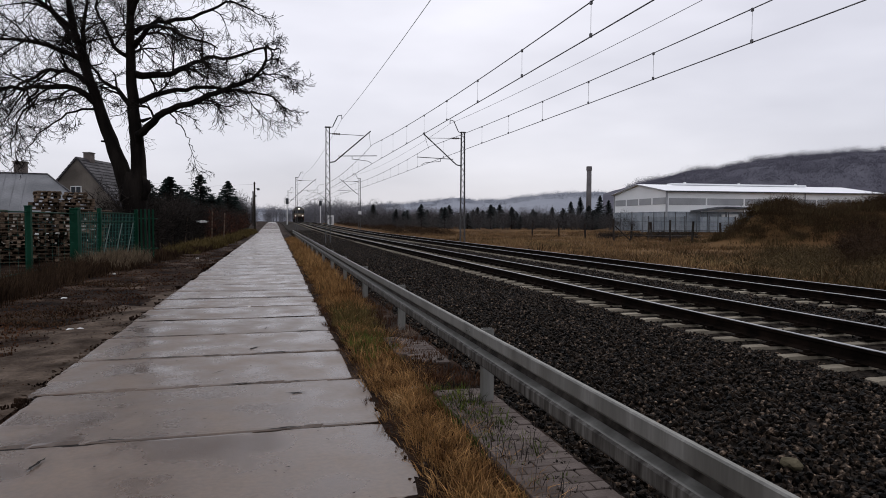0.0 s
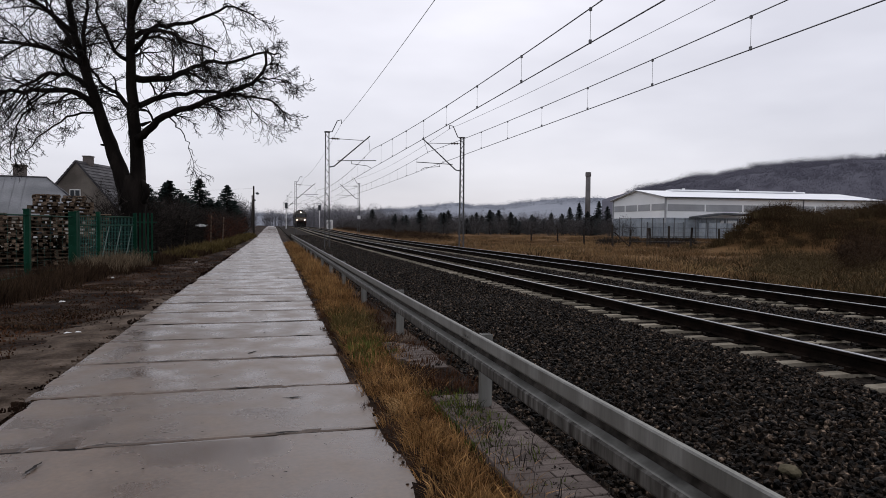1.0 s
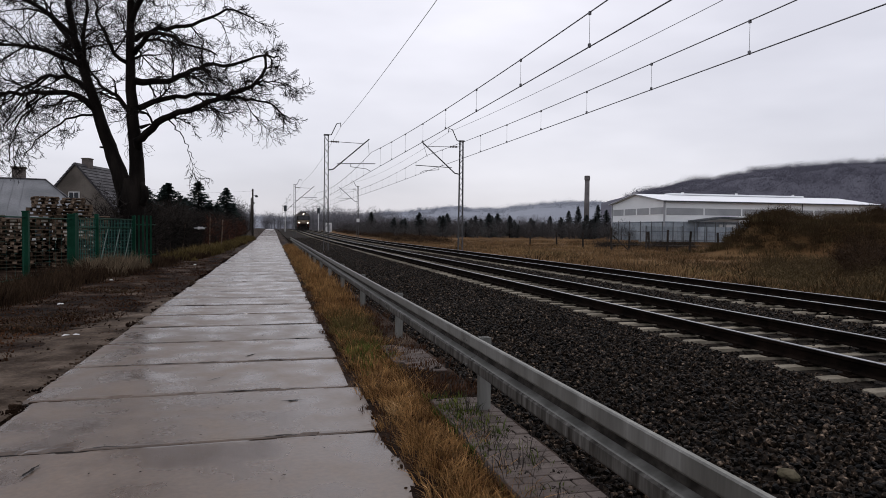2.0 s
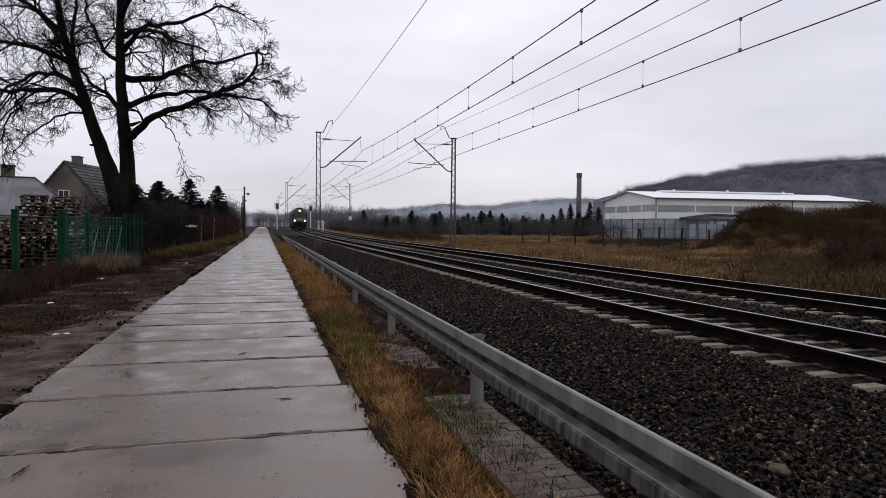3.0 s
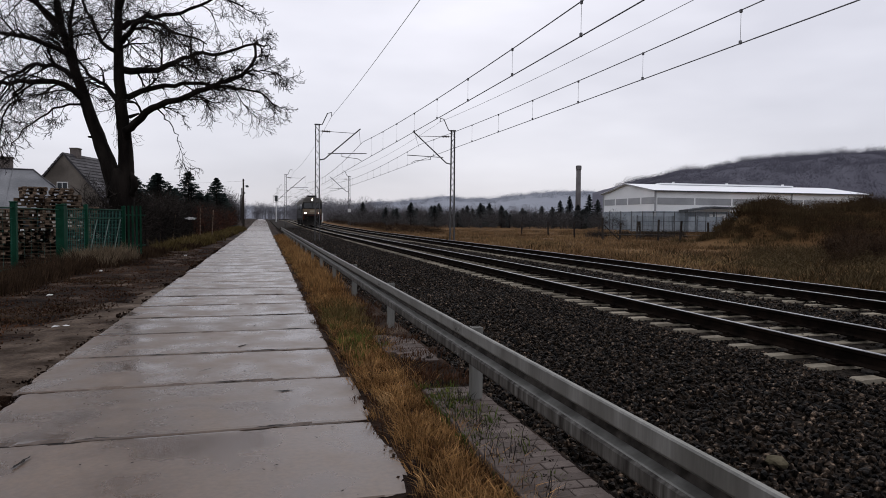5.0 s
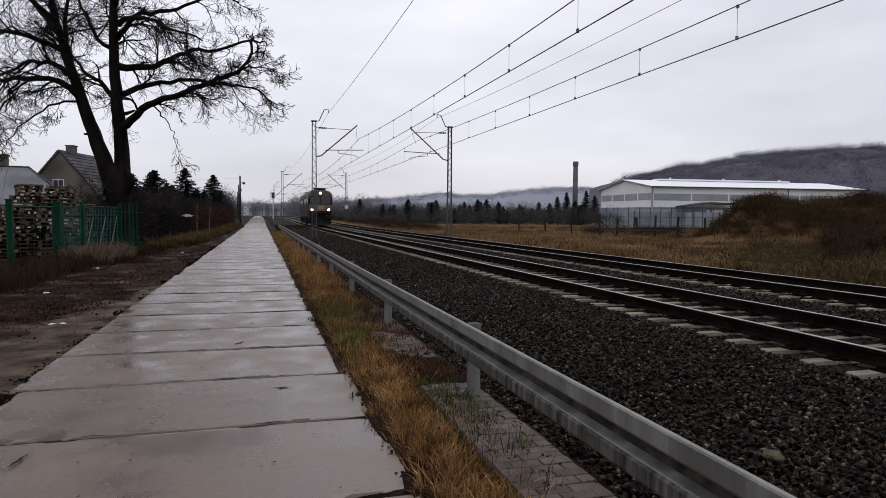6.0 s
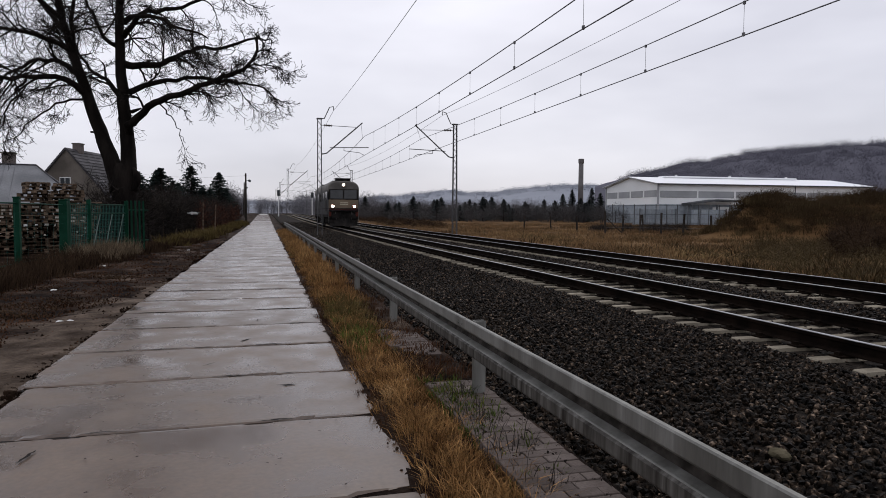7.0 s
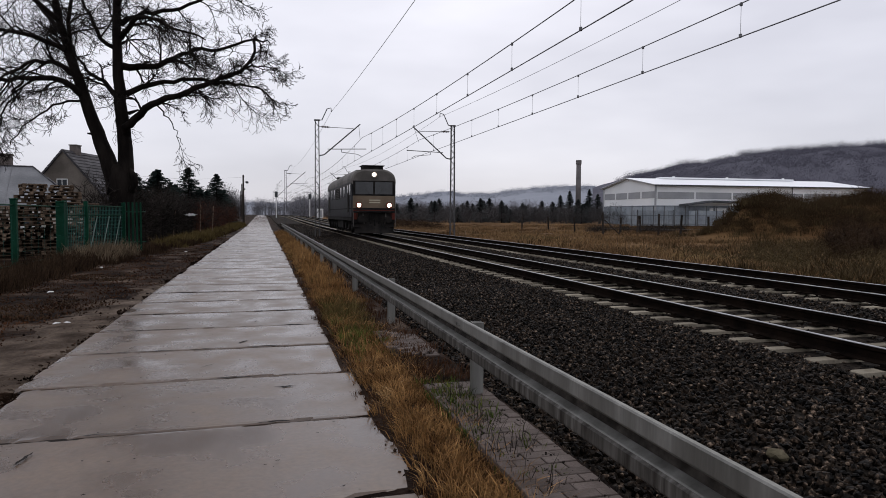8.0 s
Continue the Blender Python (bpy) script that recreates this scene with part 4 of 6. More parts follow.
        for sx in (-1, 1):
            part("footboard", Build().box((sx * 1.2, ye + d * 0.2, 0.55), (0.4, 0.25, 0.04), bevel=0.01), LOCO_BLACK, top)
            part("ladder_rail", Build().tube([(sx * 1.38, ye + d * 0.2, 0.55), (sx * 1.38, ye + d * 0.2, 1.5)], 0.02, 5), LOCO_ROOF, top)
        for x in (-0.5, 0.5):
            part("brake_hose", Build().tube([(x, ye, 0.95), (x, ye + d * 0.2, 0.9), (x * 1.1, ye + d * 0.25, 0.55)], 0.03, 6), LOCO_BLACK, top)
        part("roof_box", Build().box((0, ye - d * 0.9, 4.43), (1.3, 1.3, 0.24), bevel=0.03), LOCO_BLACK, body, "dark roof equipment box")
        part("roof_box_lid", Build().box((0, ye - d * 0.9, 4.575), (1.5, 1.5, 0.05), bevel=0.015), LOCO_BLACK, body, "flat dark lid")
        for sx in (-1, 1):
            part("beam_end", Build().box((sx * 1.24, ye + d * 0.175, 1.25), (0.3, 0.02, 0.42), bevel=0.008), LOCO_RED, body, "dull red buffer beam end")
        part("horn", Build().tube([(0.9, ye - d * 0.35, 4.12), (0.9, ye - d * 0.1, 4.2)], [0.04, 0.09], 8), LOCO_BLACK, body)
    for sx in (-1, 1):
        x = sx * (w + 0.005)
        for y in (0.85, L - 0.85):
            part("cab_window", Build().box((x, y, 3.0), (0.05, 0.75, 0.72), bevel=0.015), LOCO_GLASS, body)
        for y in (1.75, L - 1.75):
            dr = part("cab_door", Build().box((x, y, 2.45), (0.06, 0.7, 1.9), bevel=0.015), LOCO_BLACK, body)
            part("door_window", Build().box((x + sx * 0.015, y, 3.05), (0.05, 0.46, 0.55), bevel=0.01), LOCO_GLASS, dr)
            part("handrail", Build().tube([(x + sx * 0.06, y - 0.42, 1.2), (x + sx * 0.06, y - 0.42, 2.7)], 0.018, 5), LOCO_ROOF, dr)
        for y in (4.0, 6.0, 10.6, 12.6):
            part("side_window", Build().box((x, y, 2.95), (0.05, 0.8, 0.75), bevel=0.2 * 0.1), LOCO_GLASS, body)
        for y in (7.4, 8.3, 9.2):
            g = part("grille", Build().box((x, y, 2.9), (0.05, 0.7, 0.8), bevel=0.01), LOCO_BLACK, body)
            for k in range(6):
                part("slat", Build().box((x + sx * 0.02, y, 2.58 + 0.13 * k), (0.05, 0.66, 0.03)), LOCO_ROOF, g)
        part("side_sill", Build().box((sx * 1.40, L / 2, 1.1), (0.1, L - 0.6, 0.3), bevel=0.01), LOCO_BLACK, body)
    part("roof_hatch", Build().box((0, L / 2, 4.40), (1.4, 9.5, 0.2), bevel=0.05), LOCO_BLACK, body)
    part("exhaust", Build().box((0, 6.0, 4.57), (0.5, 0.9, 0.16), bevel=0.03), LOCO_BLACK, body)
    part("fuel_tank", Build().box((0, L / 2, 0.65), (2.5, 3.6, 0.7), bevel=0.08), LOCO_BLACK, top)
    wheels = []
    for yc in (3.4, L - 3.4):
        bg = Build()
        for sx in (-1, 1):
            bg.box((sx * 1.05, yc, 0.68), (0.16, 4.7, 0.34), bevel=0.03)
            for dy in (-1.85, 0, 1.85):
                bg.box((sx * 1.16, yc + dy, 0.5), (0.18, 0.4, 0.38), bevel=0.05)
                for k in (-0.42, 0.42):
                    bg.tube([(sx * 1.16, yc + dy + k, 0.5), (sx * 1.16, yc + dy + k, 0.95)], 0.09, 8)
        bg.box((0, yc, 0.75), (2.0, 1.0, 0.4), bevel=0.05)
        bogie = part("bogie", bg, LOCO_BLACK, top, "black three-axle bogie frame")
        for dy in (-1.85, 0, 1.85):
            ws = Build()
            for sx in (-1, 1):
                ws.tube([(sx * 0.69, 0, 0), (sx * 0.70, 0, 0), (sx * 0.715, 0, 0), (sx * 0.80, 0, 0)], [0.30, 0.53, 0.50, 0.49], 20)
                for k in range(6):
                    a = k * math.pi / 3
                    ws.box((sx * 0.81, 0.28 * math.cos(a), 0.28 * math.sin(a)), (0.02, 0.07, 0.07))
            ws.tube([(-0.8, 0, 0), (0.8, 0, 0)], 0.08, 8)
            o = part("wheelset", ws, LOCO_BLACK, top, at=pose(0, yc + dy, 0.5))
            wheels.append((o, yc + dy))
    return top, wheels


LOCO, WHEELS = locomotive()


# ---- the bare tree behind the fence ----
def big_tree():
    rnd = random.Random(21)
    top = thing("bare_tree", "large leafless tree with two dark leaning trunks and fine twigs", "tree", at=pose(-6.45, 33.9, 0, 0, 0, -15.2))

    def bent(pts, n=4):
        """Points of a smooth line through pts."""
        out = []
        for i in range(len(pts) - 1):
            p0, p1, p2, p3 = (Vector(pts[max(i - 1, 0)]), Vector(pts[i]), Vector(pts[i + 1]), Vector(pts[min(i + 2, len(pts) - 1)]))
            for k in range(n):
                t = k / n
                out.append(0.5 * (2 * p1 + (p2 - p0) * t + (2 * p0 - 5 * p1 + 4 * p2 - p3) * t * t + (3 * p1 - p0 - 3 * p2 + p3) * t ** 3))
        return out + [Vector(pts[-1])]

    trunk, twigs = Build(), Build()
    limbs = None
    trunk.tube(bent([(0.1, 0, -0.4), (0.05, 0, 0.4), (0, 0, 1.6), (0.0, 0, 2.8), (0, 0, 3.9)]),
               [0.82, 0.74, 0.66, 0.60, 0.56, 0.53, 0.52, 0.51, 0.51, 0.52, 0.54, 0.56, 0.57, 0.56, 0.52, 0.46, 0.36], 16)
    trunk.tube(bent([(0.45, -0.2, 2.6), (0.75, -0.3, 3.0), (0.72, -0.3, 3.35), (0.5, -0.2, 3.7)], 3), [0.06, 0.10, 0.13, 0.15, 0.16, 0.15, 0.14, 0.12, 0.09, 0.05], 10)
    mains = []

    def limb(pts, r0, r1, b, n=8):
        line = bent(pts)
        for i in range(2, len(line) - 1):
            line[i] = line[i] + Vector((rnd.gauss(0, 0.03), rnd.gauss(0, 0.05), rnd.gauss(0, 0.03))) * (1.6 if r0 < 0.4 else 0.6)
        rr = [r0 + (r1 - r0) * (i / (len(line) - 1)) ** 0.8 for i in range(len(line))]
        if b is None:
            part("limb", Build().tube(line, rr, n), BARK, top, smooth=True)
        else:
            b.tube(line, rr, n)
        mains.append((line, rr))

    limb([(-0.2, 0, 2.6), (-0.55, 0, 3.9), (-1.15, 0.1, 5.4), (-1.95, 0.2, 7.6), (-2.7, 0.3, 9.9), (-3.3, 0.5, 12.2), (-3.9, 0.9, 15.2)], 0.47, 0.07, trunk, 12)
    limb([(0.2, 0, 2.6), (0.2, 0, 4.2), (0.1, 0, 6.2), (-0.03, -0.1, 8.6), (-0.02, -0.1, 11.5), (0.2, -0.3, 13.6), (0.1, -0.4, 16.4)], 0.43, 0.07, trunk, 12)
    limb([(0.2, 0, 5.2), (0.95, -0.6, 6.0), (2.3, -1.2, 6.65), (4.2, -1.5, 7.2), (5.4, -1.4, 7.75), (6.3, -1.3, 8.15), (6.75, -1.2, 9.5)], 0.21, 0.05, limbs)
    limb([(6.2, -1.3, 8.1), (7.0, -1.5, 8.2), (7.8, -1.7, 7.9)], 0.055, 0.015, limbs, 5)
    limb([(0.0, 0, 8.5), (0.9, 0.5, 8.5), (1.9, 0.9, 8.9), (2.8, 1.2, 9.4), (4.1, 1.5, 9.65), (5.7, 1.6, 10.1), (6.6, 1.6, 10.0)], 0.19, 0.03, limbs)
    limb([(0.3, 0, 7.2), (1.3, 0.9, 7.9), (2.7, 1.6, 8.2), (4.3, 2.0, 8.1), (5.6, 2.4, 8.0), (6.6, 2.6, 7.3)], 0.15, 0.03, limbs)
    limb([(0.1, 0, 9.8), (1.0, -1.0, 10.0), (2.2, -1.9, 10.2), (3.6, -2.4, 9.6), (5.0, -2.7, 9.0)], 0.15, 0.03, limbs)
    limb([(0.0, 0, 10.4), (1.1, 0.3, 11.0), (2.6, 0.7, 11.3), (4.2, 0.6, 12.0), (5.6, 0.5, 11.6)], 0.15, 0.03, limbs)
    limb([(0.0, -0.1, 11.2), (1.0, -0.8, 12.4), (2.4, -1.2, 13.4), (3.8, -1.4, 13.6)], 0.15, 0.03, limbs)
    limb([(0.0, -0.1, 12.4), (0.8, 0.6, 13.8), (1.9, 1.2, 15.2)], 0.12, 0.03, limbs)
    limb([(-0.1, 0, 7.0), (-0.9, 0.4, 7.8), (-1.6, 0.6, 8.2), (-2.3, 0.5, 9.2), (-3.0, 0.2, 10.6)], 0.14, 0.03, limbs)
    limb([(-1.75, 0.2, 7.1), (-2.7, -0.8, 7.75), (-4.2, -1.6, 7.5), (-5.8, -2.2, 7.4), (-7.2, -2.4, 6.6)], 0.18, 0.03, limbs)
    limb([(-1.95, 0.2, 7.6), (-3.0, 0.8, 8.6), (-4.8, 1.4, 9.0), (-6.4, 1.7, 8.4), (-7.6, 1.9, 7.6)], 0.17, 0.03, limbs)
    limb([(-2.5, 0.3, 9.2), (-3.6, -0.6, 9.7), (-5.2, -1.3, 9.8), (-7.0, -1.5, 9.2)], 0.15, 0.03, limbs)
    limb([(-2.75, 0.3, 10.0), (-3.9, 1.2, 11.0), (-5.2, 1.7, 12.2), (-6.8, 1.9, 12.4)], 0.14, 0.03, limbs)
    limb([(-2.9, 0.3, 10.6), (-3.8, -0.9, 11.6), (-5.0, -1.8, 12.2), (-6.2, -2.2, 13.4)], 0.13, 0.03, limbs)
    limb([(-2.4, 0.3, 9.0), (-1.8, -0.9, 10.2), (-1.2, -1.7, 11.8), (-0.9, -2.1, 13.4)], 0.13, 0.03, limbs)
    limb([(-0.1, 0, 9.2), (-0.8, -0.5, 10.0), (-1.3, -0.6, 11.3), (-1.6, -0.5, 13.0)], 0.12, 0.03, limbs)
    limb([(-1.7, 0.2, 6.9), (-2.6, -0.4, 6.7), (-3.6, -0.9, 5.8), (-4.4, -1.2, 4.7)], 0.07, 0.02, limbs, 5)
    limb([(-3.6, -1.4, 7.5), (-4.6, -1.0, 6.6), (-5.3, -0.6, 5.6), (-5.6, -0.4, 4.6)], 0.06, 0.02, limbs, 5)
    limb([(-4.8, 1.4, 9.0), (-6.0, 0.9, 7.6), (-6.6, 0.7, 6.2)], 0.06, 0.02, limbs, 5)
    limb([(2.1, -1.1, 6.6), (2.7, -1.3, 6.0), (3.1, -1.4, 5.3), (3.5, -1.5, 4.7)], 0.04, 0.012, limbs, 5)
    for k, (x, z) in enumerate(((-0.95, 5.3), (0.45, 5.9), (0.4, 6.3))):
        part("broken_stub", Build().tube([(x, 0, z), (x + (-0.55 if k == 0 else 0.5), -0.1, z + (0.05 if k == 0 else 0.15))], [0.09, 0.04], 6), BARK, top)

    def grow(p, d, length, r, level):
        """A twig that arches out and turns up at its tip, with its side shoots."""
        steps = (7, 5, 4, 3)[level]
        pts, rad, kids = [p], [r], []
        bow = Vector((rnd.gauss(0, 0.11), rnd.gauss(0, 0.11), -0.12 if level < 2 else -0.05))
        for i in range(steps):
            turn = bow if i < steps * 0.6 else Vector((bow.x, bow.y, 0.16))
            d = (d + turn + Vector((rnd.gauss(0, 0.13), rnd.gauss(0, 0.13), rnd.gauss(0, 0.12)))).normalized()
            p = p + d * (length / steps)
            pts.append(p)
            rad.append(max(r * (1 - 0.7 * (i + 1) / steps), 0.0082))
            kids.append((p, d, rad[-1]))
        twigs.tube(pts, rad, 4 if level == 0 else 3)
        if level < 3:
            for k, (q, e, rr) in enumerate(kids[1 if level == 0 else 0:]):
                if level and rnd.random() < (0.22, 0.62)[level - 1]:
                    continue
                for _ in range(1 if rnd.random() < 0.8 else 2):
                    side = e.cross(Vector((rnd.gauss(0, 1), rnd.gauss(0, 1), rnd.gauss(0, 1)))).normalized()
                    out = (e * rnd.uniform(0.7, 1.1) + side * rnd.uniform(0.5, 0.9)).normalized()
                    grow(q, out, length * rnd.uniform(0.40, 0.66), max(rr * 0.72, 0.0098), level + 1)

    for k, (line, rr) in enumerate(mains):
        hang = line[-1].z < line[0].z - 1.5
        for i in range(3 if k > 1 else 14, len(line)):
            right = line[i].x > 1.0 or (k > 1 and line[-1].x > 2.0)
            if right and line[i].z < 6.3 and rnd.random() < 0.7:
                continue
            if rnd.random() < (0.4 if hang else 0.22 if right else 0.12):
                continue
            d = (line[i] - line[i - 1]).normalized()
            for _ in range(1 if right or hang or rnd.random() < 0.85 else 2):
                side = d.cross(Vector((rnd.gauss(0, 1), rnd.gauss(0, 1), rnd.gauss(0, 1)))).normalized()
                if right and line[i].z < 8.5 and rnd.random() < 0.6:
                    side.z = abs(side.z)
                start = line[i - 1].lerp(line[i], rnd.random())
                reach = 0.55 if hang else 0.42 if line[i].x > 5.0 else 0.75 if right else 1.0
                grow(start, (d * 0.9 + side * rnd.uniform(0.6, 1.0)).normalized(), rnd.uniform(1.3, 2.6) * reach, max(min(rr[i] * 0.55, 0.06), 0.026) * (0.7 if hang else 1.0), 0)
    part("trunk", trunk, BARK, top, "thick dark forked trunk", smooth=True)
    me = bpy.data.meshes.new("twig_mass")
    me.from_pydata(twigs.v, [], twigs.f)
    me.materials.append(BARK)
    tagged(part("twig_mass", me, None, top), kind="stuff")


big_tree()

# ---- the green fence and gate ----
GREEN = mat("green_fence_paint", (0.003, 0.026, 0.014), (0.007, 0.043, 0.025), 2, 0.5, bump=0.15, fine=30, stain=0.6)
GREEN_MESH = mat("green_wire", (0.030, 0.100, 0.083), (0.045, 0.135, 0.112), 2, 0.55, bump=0)
BRACE = mat("pale_brace", (0.10, 0.15, 0.13), (0.16, 0.20, 0.18), 2, 0.6, bump=0.1)


def fence():
    top = thing("green_fence", "green painted steel fence with wire mesh", "fence")
    xs, ys = -6.8, (2.5, 8.5, 14.5, 21.05, 25.5)
    for y, w in zip(ys, (0.14, 0.14, 0.14, 0.15, 0.25)):
        p = part("post", Build().box((xs, y, 0.95), (w, w, 2.1), bevel=0.015), GREEN, top)
        part("post_cap", Build().box((xs, y, 2.015), (w + 0.03, w + 0.03, 0.04), bevel=0.01), GREEN, p)
    for y0, y1 in zip(ys, ys[1:]):
        for z in (0.15, 1.85):
            part("rail", Build().tube([(xs, y0, z), (xs, y1, z)], 0.02, 6), GREEN, top)
        b = Build()
        k = int((y1 - y0) / 0.2)
        for i in range(1, k, 3):
            y = y0 + (y1 - y0) * i / k
            b.tube([(xs, y, 0.12), (xs, y, 1.85)], 0.002, 3)
        for z in (0.5, 0.85, 1.2, 1.55):
            b.tube([(xs, y0, z), (xs, y1, z)], 0.002, 3)
        tagged(part("wire_mesh", b, GREEN_MESH, top), kind="stuff")
    gate = thing("green_gate", "closed green steel gate with diagonal braces and mesh", "gate")
    a, e = Vector((-6.75, 25.9, 0)), Vector((-5.75, 30.2, 0))

    def on(u, z, off=0.0):
        q = a.lerp(e, u)
        return (q.x + off, q.y, z)

    for u0, u1 in ((0.0, 0.315), (0.325, 1.0)):
        leaf = part("gate_leaf", Build().tube([on(u0, 0.2), on(u1, 0.2), on(u1, 1.9), on(u0, 1.9), on(u0, 0.2)], 0.03, 6), GREEN, gate)
        part("mid_rail", Build().tube([on(u0, 1.55), on(u1, 1.55)], 0.025, 6), GREEN, leaf)
        for k in range(3 if u0 else 0):
            u = u0 + (u1 - u0) * (k + 0.15) / 3
            part("brace", Build().tube([on(u, 0.2, 0.03), on(u + 0.14, 1.52, 0.03)], 0.02, 5), BRACE, leaf, "pale diagonal brace")
        b = Build()
        n = 24 if u0 else 12
        for i in range(1, n):
            u = u0 + (u1 - u0) * i / n
            b.tube([on(u, 0.2), on(u, 1.9)], 0.009, 3)
        for i in range(1, 12):
            b.tube([on(u0, 0.2 + 0.14 * i), on(u1, 0.2 + 0.14 * i)], 0.006, 3)
        tagged(part("mesh_infill", b, GREEN_MESH, leaf), kind="stuff")
    for u in (-0.02, 0.32, 1.03):
        part("gate_post", Build().box(on(u, 1.0), (0.14, 0.14, 2.15), bevel=0.01), GREEN, gate)
    pick = thing("picket_panel", "dark green upright picket panel beside the tree", "fence panel")
    me = Build().box((0, 0, 1.05), (0.075, 0.03, 2.1), bevel=0.006).mesh("picket", GREEN)
    for i in range(5):
        part("picket", me, None, pick, at=pose(-5.68 + 0.13 * i, 30.3 + 0.16 * i, 0, 0, 0, 40))
    for z in (0.4, 1.7):
        part("picket_rail", Build().tube([(-5.68, 30.34, z), (-5.0, 31.16, z)], 0.025, 5), GREEN, pick)


fence()

# ---- pallets ----
PALLET = mat("weathered_pallet_wood", (0.030, 0.020, 0.013), (0.155, 0.112, 0.080), 3, 0.85, bump=0.4, fine=30, stretch=(0.3, 2, 2), rand=0.6, c3=(0.26, 0.20, 0.155))


def pallets():
    first = thing("pallet", "weathered wooden pallet in a tall stack behind the fence", "pallet", "stacked pallets")
    deck = Build()
    for i in range(5):
        deck.box((0, -0.34 + 0.17 * i, 0.133), (1.2, 0.125 if i % 2 == 0 else 0.09, 0.026))
    part("top_deck", deck, PALLET, first)
    for y in (-0.35, 0, 0.35):
        s = part("bottom_board", Build().box((0, y, 0.012), (1.2, 0.1, 0.026)), PALLET, first)
        for x in (-0.53, 0, 0.53):
            part("block", Build().box((x, y, 0.063), (0.14, 0.12, 0.076)), PALLET, s)
    for x in (-0.53, 0, 0.53):
        part("cross_board", Build().box((x, 0, 0.111), (0.14, 0.8, 0.02)), PALLET, first)
    rnd = random.Random(8)
    stacks = [(-10.0, 29.7, 13), (-8.95, 29.35, 19), (-7.75, 29.05, 18), (-11.3, 30.2, 14), (-12.6, 30.6, 12), (-8.2, 30.4, 19), (-9.6, 28.4, 9), (-10.9, 28.8, 11), (-9.2, 31.2, 17), (-10.4, 31.4, 13), (-7.5, 30.6, 14), (-11.7, 31.6, 11)]
    started = False
    for x, y, n in stacks:
        for k in range(n):
            m = pose(x + rnd.gauss(0, 0.07) + (0.12 if k > n * 0.7 else 0), y + rnd.gauss(0, 0.06), 0.0 + 0.145 * k, 0, 0, 17 + rnd.gauss(0, 6) + (90 if (k // 4) % 3 == 1 else 0))
            if not started:
                first.matrix_world, started = m, True
            else:
                copy_thing(first, m)


pallets()

# ---- houses ----
PLASTER = mat("stained_grey_plaster", (0.085, 0.075, 0.065), (0.175, 0.155, 0.134), 0.5, 0.9, bump=0.3, fine=12, c3=(0.27, 0.24, 0.21))
CREAM = mat("cream_plaster", (0.40, 0.37, 0.32), (0.48, 0.45, 0.40), 0.5, 0.9, bump=0.2, fine=12, stain=0.3)
TILE = mat("dark_roof_tile", (0.040, 0.038, 0.041), (0.090, 0.086, 0.091), 1.5, 0.6, bump=0.3, fine=20, rand=0.35)
SHEET = mat("grey_roof_sheet", (0.15, 0.155, 0.163), (0.225, 0.230, 0.24), 0.6, 0.6, bump=0.1, fine=10, stain=0.5)
BRICK = mat("chimney_brick", (0.095, 0.082, 0.076), (0.16, 0.138, 0.128), 3, 0.9, bump=0.4, fine=20)
WHITE = mat("white_paint", (0.55, 0.55, 0.54), (0.7, 0.7, 0.69), 2, 0.6, bump=0.1, fine=20, stain=0.3)
PANE = mat("dark_window_pane", (0.03, 0.035, 0.04), (0.05, 0.055, 0.06), 1, 0.1, bump=0)


def window(x, y, z, w, h, parent, d=-1):
    f = part("window", Build().box((x, y, z), (w, 0.12, h), bevel=0.01), WHITE, parent, "white framed window")
    for sx in (-1, 1):
        part("pane", Build().box((x + sx * w * 0.235, y + d * 0.06, z), (w * 0.4, 0.02, h * 0.8)), PANE, f)
    part("sill", Build().box((x, y + d * 0.1, z - h / 2 - 0.03), (w + 0.15, 0.2, 0.05)), WHITE, f)


